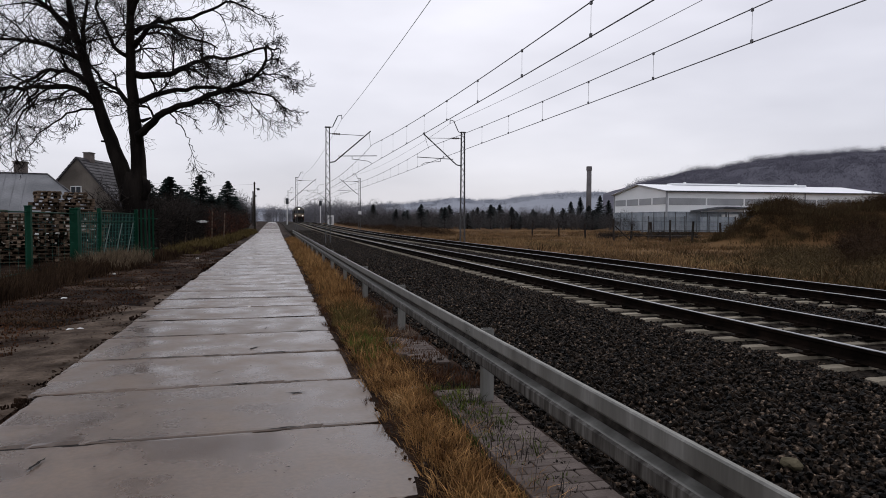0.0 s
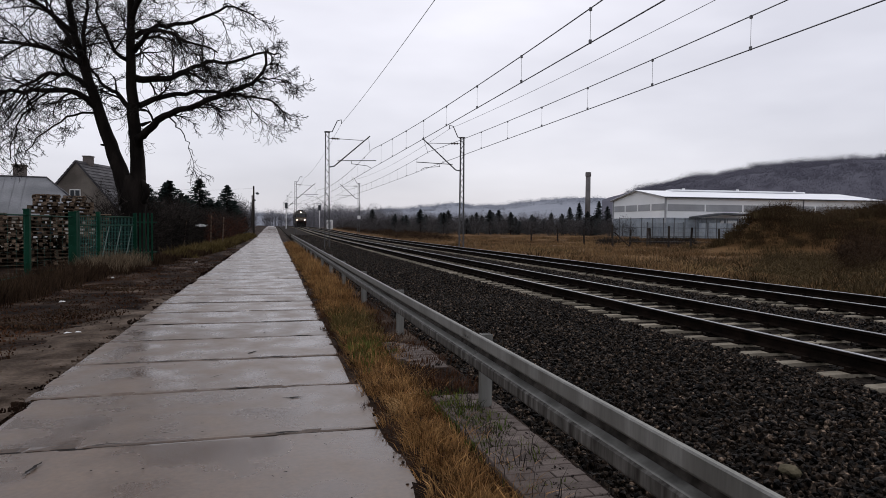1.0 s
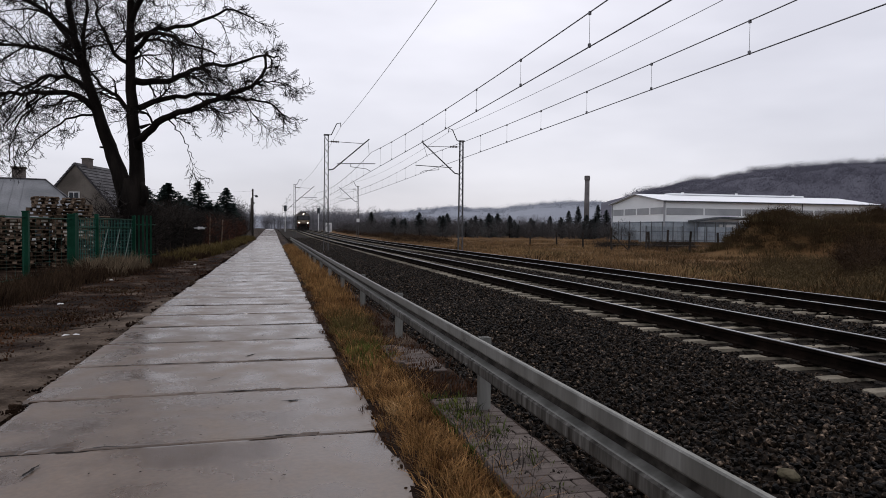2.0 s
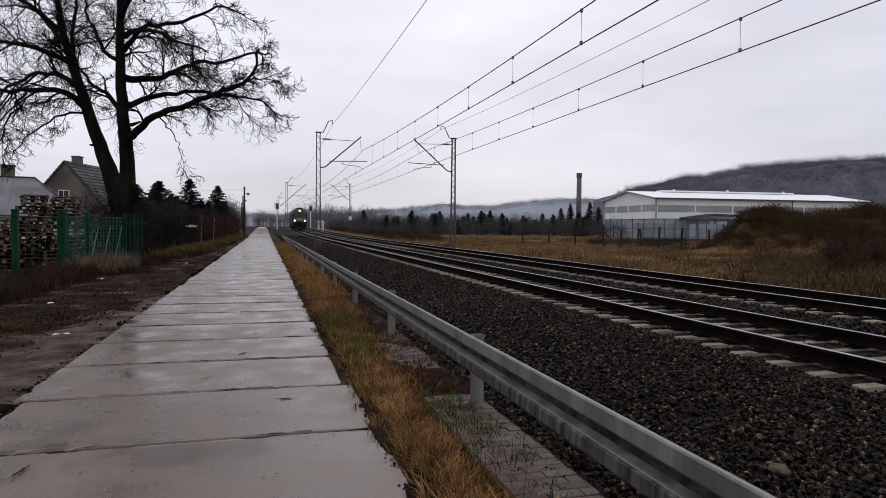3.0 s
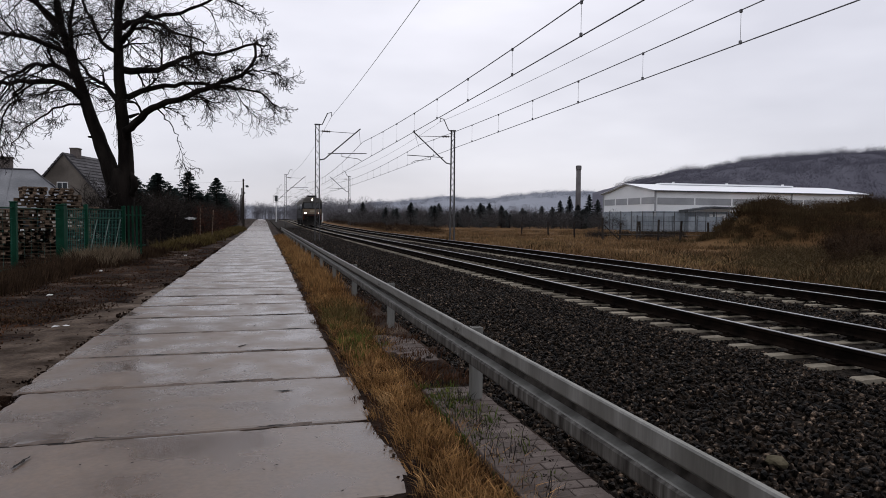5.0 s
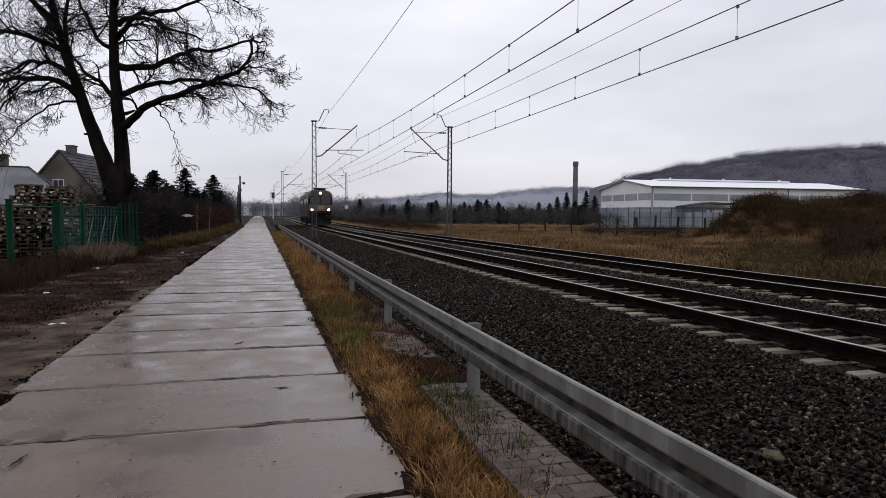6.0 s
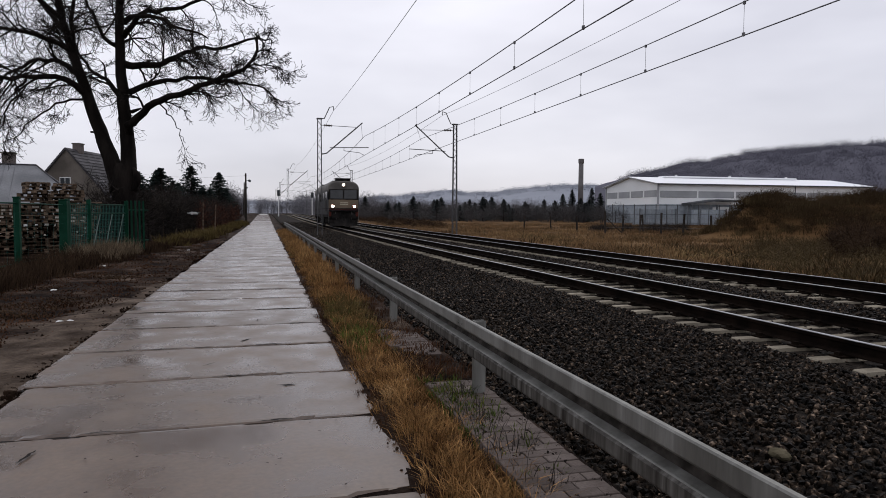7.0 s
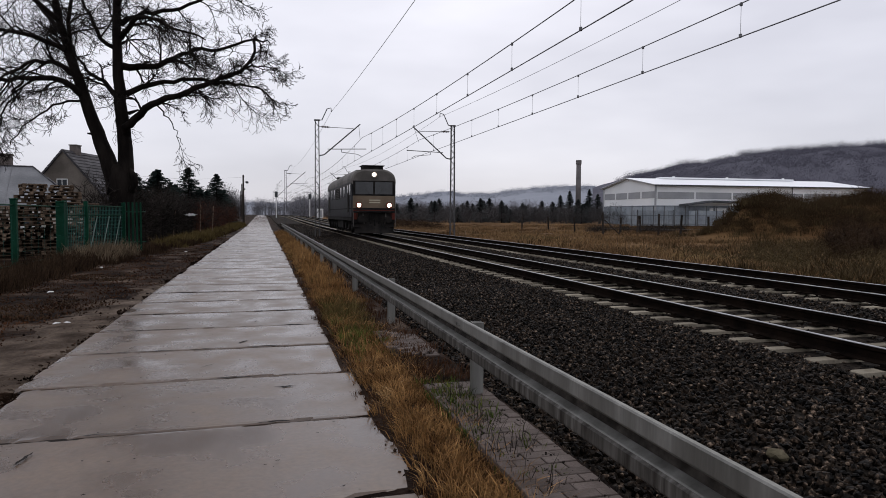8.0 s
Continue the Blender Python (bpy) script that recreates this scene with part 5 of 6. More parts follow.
def tiled_house():
    top = thing("house", "old house with stained plaster gable and dark tiled roof", "house", "houses", at=pose(-15.2, 58, 0, 0, 0, -14))
    W, L, E, R = 3.2, 8.2, 2.75, 6.5
    b = Build()
    b.v = [(-W, 0, -0.3), (W, 0, -0.3), (W, L, -0.3), (-W, L, -0.3), (-W, 0, E), (W, 0, E), (W, L, E), (-W, L, E), (0, 0, R), (0, L, R)]
    b.f = [(0, 1, 5, 8, 4), (1, 2, 6, 5), (2, 3, 7, 9, 6), (3, 0, 4, 7)]
    b.m = [0] * 4
    part("wall", b, PLASTER, top, "stained grey plaster wall")
    roof = part("roof", Build().add(
        [(-W - 0.3, -0.15, E - 0.32), (0, -0.15, R), (W + 0.3, -0.15, E - 0.32), (-W - 0.3, L + 0.15, E - 0.32), (0, L + 0.15, R), (W + 0.3, L + 0.15, E - 0.32),
         (-W - 0.3, -0.15, E - 0.2), (0, -0.15, R + 0.12), (W + 0.3, -0.15, E - 0.2), (-W - 0.3, L + 0.15, E - 0.2), (0, L + 0.15, R + 0.12), (W + 0.3, L + 0.15, E - 0.2)],
        [(0, 1, 4, 3), (1, 2, 5, 4), (6, 7, 10, 9), (7, 8, 11, 10), (0, 1, 7, 6), (1, 2, 8, 7), (3, 4, 10, 9), (4, 5, 11, 10), (0, 3, 9, 6), (2, 5, 11, 8)]), TILE, top, "dark tiled roof")
    slope = math.atan2(R - E + 0.3, W + 0.3)
    row = Build().box((0, 0, 0), (0.34, L + 0.3, 0.05), bevel=0.012).mesh("tile_course", TILE)
    for sx in (-1, 1):
        for k in range(15):
            u = (k + 0.4) / 15
            part("tile_course", row, None, roof, at=pose(sx * (W + 0.3) * (1 - u), L / 2, E - 0.16 + (R - E + 0.3) * u + 0.03, 0, sx * (math.degrees(slope) - 5), 0))
    ch = part("chimney", Build().box((0.1, 1.6, R + 0.2), (0.55, 0.7, 0.8), bevel=0.02), BRICK, roof, "brick chimney")
    part("chimney_cap", Build().box((0.1, 1.6, R + 0.6), (0.65, 0.8, 0.08), bevel=0.01), PLASTER, ch)
    window(-0.1, -0.02, 4.0, 0.85, 0.65, top)
    window(2.3, -0.02, 1.5, 1.0, 1.2, top)
    part("lean_to", Build().box((W + 0.6, -0.8, 1.0), (2.4, 1.6, 2.4), bevel=0.03), CREAM, top, "small pale lean-to")
    part("lean_to_roof", Build().box((W + 0.6, -0.9, 2.3), (2.8, 2.0, 0.12), pose(0, 0, 0, 8, 0, 0).to_3x3(), bevel=0.02), TILE, top)
    part("dish", Build().tube([(0.6, -0.5, 2.4), (0.6, -0.4, 2.4)], [0.40, 0.28], 12), WHITE, top, "white satellite dish")


def sheet_house():
    top = thing("outbuilding", "low building with grey sheet-metal roof and cream wall", "house", "houses", at=pose(-19.5, 46.5, 0, 0, 0, 10))
    W, D, E, R = 8.0, 7.0, 2.15, 4.75
    part("wall", Build().box((0, D / 2, E / 2 - 0.1), (2 * W - 0.6, D - 0.6, E + 0.2), bevel=0.02), CREAM, top, "cream plaster wall")
    b = Build()
    b.v = [(-W, 0, E), (W, 0, E), (W, D, E), (-W, D, E), (-W, D / 2, R), (W - 3.0, D / 2, R), (-W, 0, E - 0.12), (W, 0, E - 0.12), (W, D, E - 0.12), (-W, D, E - 0.12)]
    b.f = [(0, 1, 5, 4), (1, 2, 5), (2, 3, 4, 5), (0, 4, 3), (0, 1, 7, 6), (1, 2, 8, 7), (2, 3, 9, 8), (3, 0, 6, 9), (6, 7, 8, 9)]
    b.m = [0] * 9
    roof = part("roof", b, SHEET, top, "grey sheet-metal roof with seams")
    for i in range(20):
        x = -W + 0.4 + i * 0.6
        if x < W - 3.0:
            part("seam", Build().tube([(x, 0.02, E + 0.02), (x, D / 2, R + 0.02)], 0.022, 4), SHEET, roof)
    for i in range(1, 8):
        u = i / 8
        part("seam", Build().tube([(W, D * u, E + 0.02), (W - 3.0 * (1 - abs(2 * u - 1)), D * u, E + (R - E) * (1 - abs(2 * u - 1)) + 0.02)], 0.022, 4), SHEET, roof)
    part("ridge_cap", Build().tube([(-W, D / 2, R + 0.03), (W - 3.0, D / 2, R + 0.03), (W, 0, E + 0.04)], 0.06, 6), TILE, roof)
    for x in (3.4, -1.5):
        ch = part("chimney", Build().box((x, D / 2 + 0.3, R + 0.2), (0.75, 0.6, 1.1), bevel=0.02), BRICK, roof, "brick chimney")
        part("chimney_cap", Build().box((x, D / 2 + 0.3, R + 0.8), (0.9, 0.75, 0.1), bevel=0.02), PLASTER, ch)
    window(5.2, 0.3, 1.2, 1.2, 1.0, top)
    window(1.0, 0.3, 1.2, 1.2, 1.0, top)


tiled_house()
sheet_house()


# ---- conifers, hedges, thickets ----
def conifer(x, y, z, h, w, seed, label="dark green conifer behind the hedge", needles=NEEDLE):
    rnd = random.Random(seed)
    top = thing("conifer", label, "tree", "conifers", at=pose(x, y, z))
    part("trunk", Build().tube([(0, 0, -0.2), (0, 0, h * 0.97)], [0.05 * h ** 0.7, 0.015], 7), BARK, top)
    vs, fs = [], []
    n = int(46 * h)
    for k in range(n):
        u = (k / n) ** 0.85
        zz = h * (0.10 + 0.88 * u)
        a = rnd.uniform(0, 2 * math.pi)
        ln = w * (1.02 - u) ** 0.8 * rnd.uniform(0.45, 1.15)
        d = Vector((math.cos(a), math.sin(a), 0))
        side = Vector((-d.y, d.x, 0))
        for j in range(9):
            s = (j + 0.5) / 9
            c = Vector((0, 0, zz)) + d * (ln * s) + Vector((0, 0, ln * (0.25 * s * s - 0.28 * s)))
            for sg in (-1, 1):
                tip = c + (side * sg * 0.6 + d * 0.8).normalized() * (0.10 + 0.34 * ln * (1 - 0.6 * s) * rnd.uniform(0.5, 1.1)) + Vector((0, 0, rnd.uniform(-0.16, 0.06)))
                i = len(vs)
                wid = 0.05 + 0.02 * h / 6
                vs += [tuple(c - d * wid), tuple(c + d * wid + Vector((0, 0, 0.04))), tuple(tip)]
                fs.append((i, i + 1, i + 2))
    me = fast_mesh("crown", np.array(vs), np.array(fs), needles)
    part("crown", me, None, top)


for cx, cy, ch, cw, cs in ((-9.3, 64.7, 5.9, 3.6, 1), (-10.9, 63.0, 5.4, 3.4, 2), (-10.0, 67.5, 5.9, 2.6, 3), (-7.7, 74.6, 6.8, 3.2, 4), (-6.7, 76, 4.6, 2.4, 5), (-5.9, 89.7, 7.0, 3.2, 6), (-8.4, 66, 4.8, 2.4, 41), (-9.2, 76, 5.0, 2.6, 42), (-6.6, 84, 4.6, 2.6, 43),
                           (-7.2, 92, 5.0, 2.0, 7), (-5.4, 98, 5.2, 1.8, 8), (-12.5, 70, 4.8, 2.0, 9)):
    conifer(cx, cy, ground_z(cx, cy) - 0.1, ch, cw, cs)


def world_at(px, d):
    """Plan place at the lateral slope px (x over depth, seen along the view's middle) and the depth d."""
    x = px * d
    return x * 0.9648 + d * 0.2628, -x * 0.2628 + d * 0.9648


for slope, d, h, w, s in ((-0.122, 150, 5.6, 2.3, 21), (-0.075, 165, 4.2, 1.8, 22), (-0.04, 150, 4.4, 1.7, 23), (-0.01, 160, 4.6, 1.8, 24), (0.07, 150, 5.6, 2.6, 25), (0.045, 155, 4.4, 2.0, 26),
                          (0.03, 160, 4.6, 2.0, 27), (0.192, 180, 8.6, 2.4, 28), (0.222, 178, 9.0, 2.6, 29), (0.178, 175, 7.2, 2.4, 30), (0.205, 170, 6.0, 2.6, 31), (0.235, 165, 7.2, 2.6, 32), (0.15, 172, 5.6, 2.4, 33)):
    px, py = world_at(slope, d)
    conifer(px, py, 0, h, w, s, "dark conifer at the far edge of the field", HAZE_TINT_NEEDLE)


more = random.Random(44)
for _ in range(34):
    slope, d = more.uniform(-0.09, 0.22), more.uniform(122, 160)
    px, py = world_at(slope, d)
    if px > 18:
        h = more.uniform(2.8, 5.2)
        conifer(px, py, 0, h, h * 0.42, more.randrange(999), "small dark conifer at the far edge of the field", HAZE_TINT_NEEDLE)


def thickets():
    rnd = random.Random(17)
    hedge, grassy, scrub, mid, far = [], [], [], [], []
    for _ in range(420):
        y = rnd.uniform(33, 112)
        x = np.interp(y, [33, 45, 70, 112], [-6.8, -5.6, -4.6, -4.2]) - rnd.random() ** 1.3 * (1.2 if y < 50 else 4.0) + bend(y)
        hedge.append((x, y, ground_z(x, y), rnd.uniform(0.6, 1.12)))
    crowns("hedge", "dense dark leafless hedge along the road", hedge, [DARK_SCRUB], 3.4, 1.1, 260, 31, width=0.035, length=0.2, low=0.0, category="hedge")
    tall = []
    for _ in range(70):
        y = rnd.uniform(52, 112)
        x = np.interp(y, [52, 112], [-6.5, -5.0]) - rnd.random() * 3.5
        tall.append((x, y, ground_z(x, y), rnd.uniform(0.75, 1.15)))
    crowns("hedge_trees", "dark tangled small trees behind the hedge", tall, [DARK_SCRUB], 3.7, 1.6, 420, 43, width=0.04, length=0.15, low=0.1, category="trees")
    red = []
    for _ in range(95):
        y = rnd.uniform(56, 100)
        x = np.interp(y, [56, 100], [-4.9, -3.9]) - rnd.random() * 1.0
        red.append((x, y, ground_z(x, y), rnd.uniform(0.7, 1.1)))
    crowns("hedge", "reddish-brown leafless shrubs in front of the dark hedge", red, [RED_TWIG], 2.7, 0.8, 150, 32, width=0.035, length=0.3, low=0.0, category="hedge")
    for _ in range(330):
        y = 11 + 80 * rnd.random() ** 1.3
        edge = np.interp(y, [11, 20, 30, 45, 90], [-6.2, -6.1, -4.9, -4.0, -3.2])
        x = edge + rnd.uniform(-0.9, 0.6) + bend(y)
        grassy.append((x, y, ground_z(x, y), rnd.uniform(0.45, 1.1)))
    tufts("verge_grass", "faded olive grass tufts along the fence", grassy, [WEED], 0.55, 0.5, 120, 33, width=0.022, category="grass", lean=0.6)
    gold = []
    for _ in range(260):
        y = rnd.uniform(34, 98)
        x = np.interp(y, [34, 45, 70, 98], [-4.7, -4.2, -3.6, -3.2]) + rnd.gauss(0, 0.35) + bend(y)
        gold.append((x, y, ground_z(x, y), rnd.uniform(0.5, 1.15)))
    tufts("roadside_grass", "yellowish olive grass along the foot of the hedge", gold, [GOLDEN], 0.75, 0.5, 110, 61, width=0.03, category="grass", lean=0.8)
    pale = []
    for _ in range(34):
        y = rnd.gauss(26.5, 1.3)
        x = -5.9 + rnd.gauss(0, 0.45)
        pale.append((x, y, ground_z(x, y), rnd.uniform(0.6, 1.1)))
    tufts("dead_grass_clump", "bushy pale brown dead grass by the gate", pale, [STRAW], 0.95, 0.4, 170, 46, width=0.014, category="grass", lean=0.7)
    for _ in range(190):
        y = rnd.uniform(10, 30)
        x = -6.3 + rnd.uniform(-0.6, 0.9)
        scrub.append((x, y, ground_z(x, y), rnd.uniform(0.5, 1.0)))
    tufts("weeds", "brown dead weeds at the foot of the fence", scrub, [WEED], 0.8, 0.5, 110, 34, width=0.014, category="weeds", lean=0.6)
    for _ in range(900):
        sl, d = rnd.uniform(-0.20, 0.40), rnd.uniform(118, 190)
        x, y = world_at(sl, d)
        if x < 17:
            continue
        mid.append((x, y, 0, rnd.uniform(0.55, 1.1) * (0.8 + d / 600)))
    crowns("thicket", "grey-brown leafless thicket at the edge of the field", mid, [MID_WOOD], 4.0, 2.2, 330, 35, width=0.06, length=0.16, low=-0.1)
    for _ in range(520):
        y = rnd.uniform(225, 340)
        x = 13 + 88 * rnd.random() ** 1.2 + bend(y)
        far.append((x, y, rise(y), rnd.uniform(0.6, 1.05) * (0.92 if x < 45 else 0.72)))
    for _ in range(200):
        y = rnd.uniform(190, 330)
        x = rnd.uniform(-42, -9) + bend(y)
        far.append((x, y, rise(y), rnd.uniform(0.5, 1.05)))
    for _ in range(160):
        y = rnd.uniform(385, 425)
        far.append((rnd.uniform(-70, 70), y, rise(y), rnd.uniform(0.6, 1.1)))
    crowns("distant_trees", "bare trees beside the far end of the line, paled for haze", far, [HAZE_TINT_WOOD], 10.5, 3.6, 340, 36, width=0.13, length=0.15, low=-0.1, category="trees")
    trackside = []
    for _ in range(420):
        y = rnd.uniform(72, 175)
        x = 15.4 + rnd.random() ** 1.4 * (5 + (y - 72) * 0.10)
        trackside.append((x, y, ground_z(x, y), rnd.uniform(0.4, 1.1)))
    crowns("trackside_scrub", "dull brown leafless scrub beside the far track", trackside, [WEED], 1.1, 1.0, 150, 62, width=0.03, length=0.28, low=0.0, trunk=False)
    near_left = []
    for _ in range(60):
        y = rnd.uniform(115, 200)
        x = rnd.uniform(-16, -5.5) + bend(y)
        near_left.append((x, y, rise(y), rnd.uniform(0.6, 1.1)))
    crowns("roadside_trees", "bare grey roadside trees beyond the hedge", near_left, [MID_WOOD], 6.6, 2.4, 420, 37, width=0.06, length=0.12, low=0.05, category="trees")
    bank, bank2 = [], []
    for _ in range(1500):
        mx, my, a, b, h = rnd.choice(MOUND)
        t, q = rnd.uniform(0, 2 * math.pi), math.sqrt(rnd.random()) * 1.15
        x, y = mx + a * q * math.cos(t), my + b * q * math.sin(t)
        s = rnd.uniform(0.6, 1.1) * (1.1 - 0.45 * q)
        (bank if rnd.random() < 0.7 else bank2).append((x, y, ground_z(x, y), s))
    crowns("bank_scrub", "dense brown leafless scrub on the bank", bank, [BANK_SCRUB], 1.1, 0.9, 260, 38, width=0.024, length=0.25, low=0.0, trunk=False)
    tufts("bank_grass", "rusty grass between the scrub", bank2, [OLIVE], 0.9, 1.1, 150, 39, width=0.03, lean=0.5)
    low = []
    for _ in range(150):
        sl, d = rnd.uniform(0.46, 0.72), rnd.uniform(22, 37)
        x, y = world_at(sl, d)
        low.append((x, y, ground_z(x, y), rnd.uniform(0.5, 1.1)))
    crowns("low_scrub", "low dark brown brambles at the foot of the bank", low, [OLIVE], 0.8, 0.8, 130, 45, width=0.018, length=0.3, low=0.0, trunk=False)
    dark = []
    for _ in range(150):
        sl, d = rnd.uniform(0.585, 0.74), rnd.uniform(25, 42)
        x, y = world_at(sl, d)
        dark.append((x, y, ground_z(x, y), rnd.uniform(0.5, 1.1)))
    crowns("dark_scrub", "tall dark leafless scrub beside the bank", dark, [WEED], 1.5, 0.9, 200, 47, width=0.02, length=0.3, low=0.0)
    field, olive = [], []
    for _ in range(6400):
        d = 15 + 90 * rnd.random() ** 1.5
        x = 14.6 + rnd.random() * (10 + d * 0.75)
        y = math.sqrt(max(d * d - x * x * 0.35, 9)) - 3
        u = math.degrees(math.atan2(x, y)) + 7 * noise.noise((x * 0.12, y * 0.12, 9))
        (olive if rnd.random() < np.interp(u, [30, 38, 46], [0.08, 0.45, 0.85]) else field).append((x, y, ground_z(x, y), rnd.uniform(0.5, 1.15)))
    tufts("field_grass", "dry rusty orange grass across the field", field, [RUSTGRASS], 0.42, 0.75, 38, 40, width=0.035, category="grass", lean=1.3)
    tufts("field_grass", "dull olive brown grass across the field", olive, [OLIVE], 0.5, 0.75, 42, 60, width=0.035, category="grass", lean=1.2)
    shrubs = []
    for _ in range(130):
        sl, d = rnd.uniform(0.22, 0.37), rnd.uniform(62, 84)
        x, y = world_at(sl, d)
        shrubs.append((x, y, ground_z(x, y), rnd.uniform(0.4, 1.0)))
    crowns("field_shrubs", "low dark shrubs before the warehouse fence", shrubs, [DARK_SCRUB], 0.9, 1.0, 110, 41, width=0.04, length=0.35, low=0.0)


thickets()


def verge():
    rnd = random.Random(6)
    dry, fine, green, stalks = [], [], [], []
    for _ in range(1500):
        y = 1.2 + 59 * rnd.random() ** 2.0
        x = rnd.triangular(0.88 + min(max((7.6 - y) * 0.02, 0), 0.06), 1.56, 1.12)
        dry.append((x, y, 0.0, rnd.uniform(0.55, 1.1) * (1.0 if y < 30 else 1.2)))
    tufts("dry_grass_verge", "golden dry grass between the road and the guard rail", dry, [DRYGRASS], 0.21, 0.13, 52, 51, width=0.0062, category="grass", lean=1.9)
    for _ in range(520):
        y = 2.3 + 30 * rnd.random() ** 1.8
        fine.append((rnd.uniform(0.84 + min(max((7.6 - y) * 0.04, 0), 0.12), 1.45), y, 0.0, rnd.uniform(0.5, 1.0)))
    tufts("verge_thatch", "flattened brown thatch at the edge of the slabs", fine, [SCRUB, DRYGRASS], 0.11, 0.17, 60, 52, width=0.009, category="grass", lean=1.9)
    strip = []
    for _ in range(420):
        y = 6.0 + 45 * rnd.random() ** 1.6
        strip.append((rnd.uniform(1.45, 1.95), y, 0.03, rnd.uniform(0.4, 1.0)))
    tufts("strip_weeds", "brown dead weeds and soil under the guard rail", strip, [SCRUB], 0.2, 0.15, 24, 57, width=0.012, category="weeds", lean=1.4)
    crumbs = []
    for _ in range(170):
        y = 1.8 + 5.5 * rnd.random()
        crumbs.append((rnd.uniform(1.45, 1.96), y, 0.076, rnd.uniform(0.4, 1.2)))
    tufts("strip_litter", "dark leaf crumbs and soil on the pavers", crumbs, [DARK_SCRUB], 0.012, 0.03, 5, 58, width=0.022, category="leaves", lean=2.0)
    for _ in range(150):
        y = rnd.choice((rnd.gauss(10.2, 0.9), rnd.gauss(8.3, 0.5), rnd.gauss(4.6, 0.5), rnd.gauss(5.4, 0.3)))
        x = rnd.uniform(0.95, 1.45) if y > 7 else rnd.uniform(1.4, 1.75)
        green.append((x, y, 0.03, rnd.uniform(0.5, 1.0)))
    tufts("green_weeds", "low green weeds among the dry grass", green, [GREENGRASS], 0.16, 0.1, 22, 53, width=0.016, category="weeds", lean=0.9)
    long_grass = []
    for _ in range(520):
        y = 11.5 + 48 * rnd.random() ** 1.4
        long_grass.append((rnd.triangular(1.0, 1.78, 1.5), y, 0.0, rnd.uniform(0.6, 1.1) * float(np.interp(y, [11.5, 16], [0.55, 1.0]))))
    tufts("long_verge_grass", "long rusty dry grass growing up to the guard rail", long_grass, [DRYGRASS], 0.50, 0.16, 34, 59, width=0.011, category="grass", lean=0.7)
    mixed = []
    for _ in range(170):
        y = rnd.choice((rnd.gauss(10.5, 1.0), rnd.uniform(12, 45)))
        mixed.append((rnd.uniform(0.95, 1.5), y, 0.0, rnd.uniform(0.6, 1.1)))
    tufts("olive_verge_grass", "yellowish olive weeds among the verge grass", mixed, [GOLDEN], 0.30, 0.14, 30, 63, width=0.012, category="grass", lean=0.9)
    for _ in range(26):
        y = rnd.uniform(3.2, 6.2)
        stalks.append((rnd.uniform(1.42, 1.66), y, 0.05, rnd.uniform(0.6, 1.2)))
    tufts("dead_stalks", "thin dark dead stalks growing through the pavers", stalks, [DARK_SCRUB], 0.34, 0.1, 11, 54, width=0.006, category="weeds", lean=1.3)

    mud = []
    for _ in range(2600):
        y = 3 + 45 * rnd.random() ** 1.6
        x = rnd.uniform(-6.6, -2.25)
        mud.append((x, y, ground_z(x, y), rnd.uniform(0.5, 1.2)))
    tufts("leaf_litter", "rotting brown leaves and clods on the muddy verge", mud, [SCRUB], 0.045, 0.35, 12, 55, width=0.035, category="leaves", lean=2.5)
    mats = []
    for _ in range(4000):
        y = 3.5 + 34 * rnd.random() ** 1.5
        x = rnd.uniform(-6.5, -2.5)
        if noise.noise((x * 0.7, y * 0.5, 12)) > 0.02 + 0.25 * max(x + 3.6, 0):
            mats.append((x, y, ground_z(x, y), rnd.uniform(0.5, 1.2)))
    tufts("trodden_weeds", "dark matted weeds and dead leaves on the muddy verge", mats, [WEED], 0.05, 0.22, 16, 64, width=0.028, category="weeds", lean=2.2)
    edge = []
    for _ in range(260):
        y = 2.5 + 40 * rnd.random() ** 1.7
        edge.append((-2.22 + rnd.gauss(0, 0.06), y, -0.02, rnd.uniform(0.5, 1.1)))
    tufts("edge_soil", "crumbling soil over the edge of the slabs", edge, [EARTH], 0.025, 0.12, 16, 56, width=0.04, category="soil", lean=2.0)


def sandy_strip():
    """Trodden gravel beside the slabs, sinking unevenly into the mud."""
    b = Build()
    xs = [-3.9 + 0.09 * i for i in range(20)]
    ys = [1.5 + 0.09 * j for j in range(170)]
    for y in ys:
        for x in xs:
            edge = (x + 3.35 - 0.5 * noise.noise((0.3, y * 0.35, 1)) - max(y - 9, 0) * 0.12) * 0.10
            z = ground_z(x, y) + min(max(edge, -0.08), 0.03) + 0.035 * noise.noise((x * 1.7, y * 1.7, 6)) + 0.015 * noise.noise((x * 5, y * 5, 7))
            b.v.append((x, y, min(z, -0.012)))
    n = len(xs)
    for j in range(len(ys) - 1):
        for i in range(n - 1):
            b.f.append((j * n + i, j * n + i + 1, (j + 1) * n + i + 1, (j + 1) * n + i))
            b.m.append(0)
    structure("gravel_verge", b, SANDY, "pale trodden gravel beside the concrete slabs", "gravel", smooth=True)


sandy_strip()
verge()

# ---- poles, signals, chimney, fence posts and litter ----
CHIMNEY = mat("chimney_concrete", (0.10, 0.095, 0.095), (0.16, 0.15, 0.15), 0.3, 0.9, bump=0.2, fine=4)
DARK_WOOD = mat("tarred_pole_wood", (0.02, 0.017, 0.015), (0.045, 0.038, 0.033), 2, 0.9, bump=0.4, fine=20, stretch=(1, 1, 0.2))


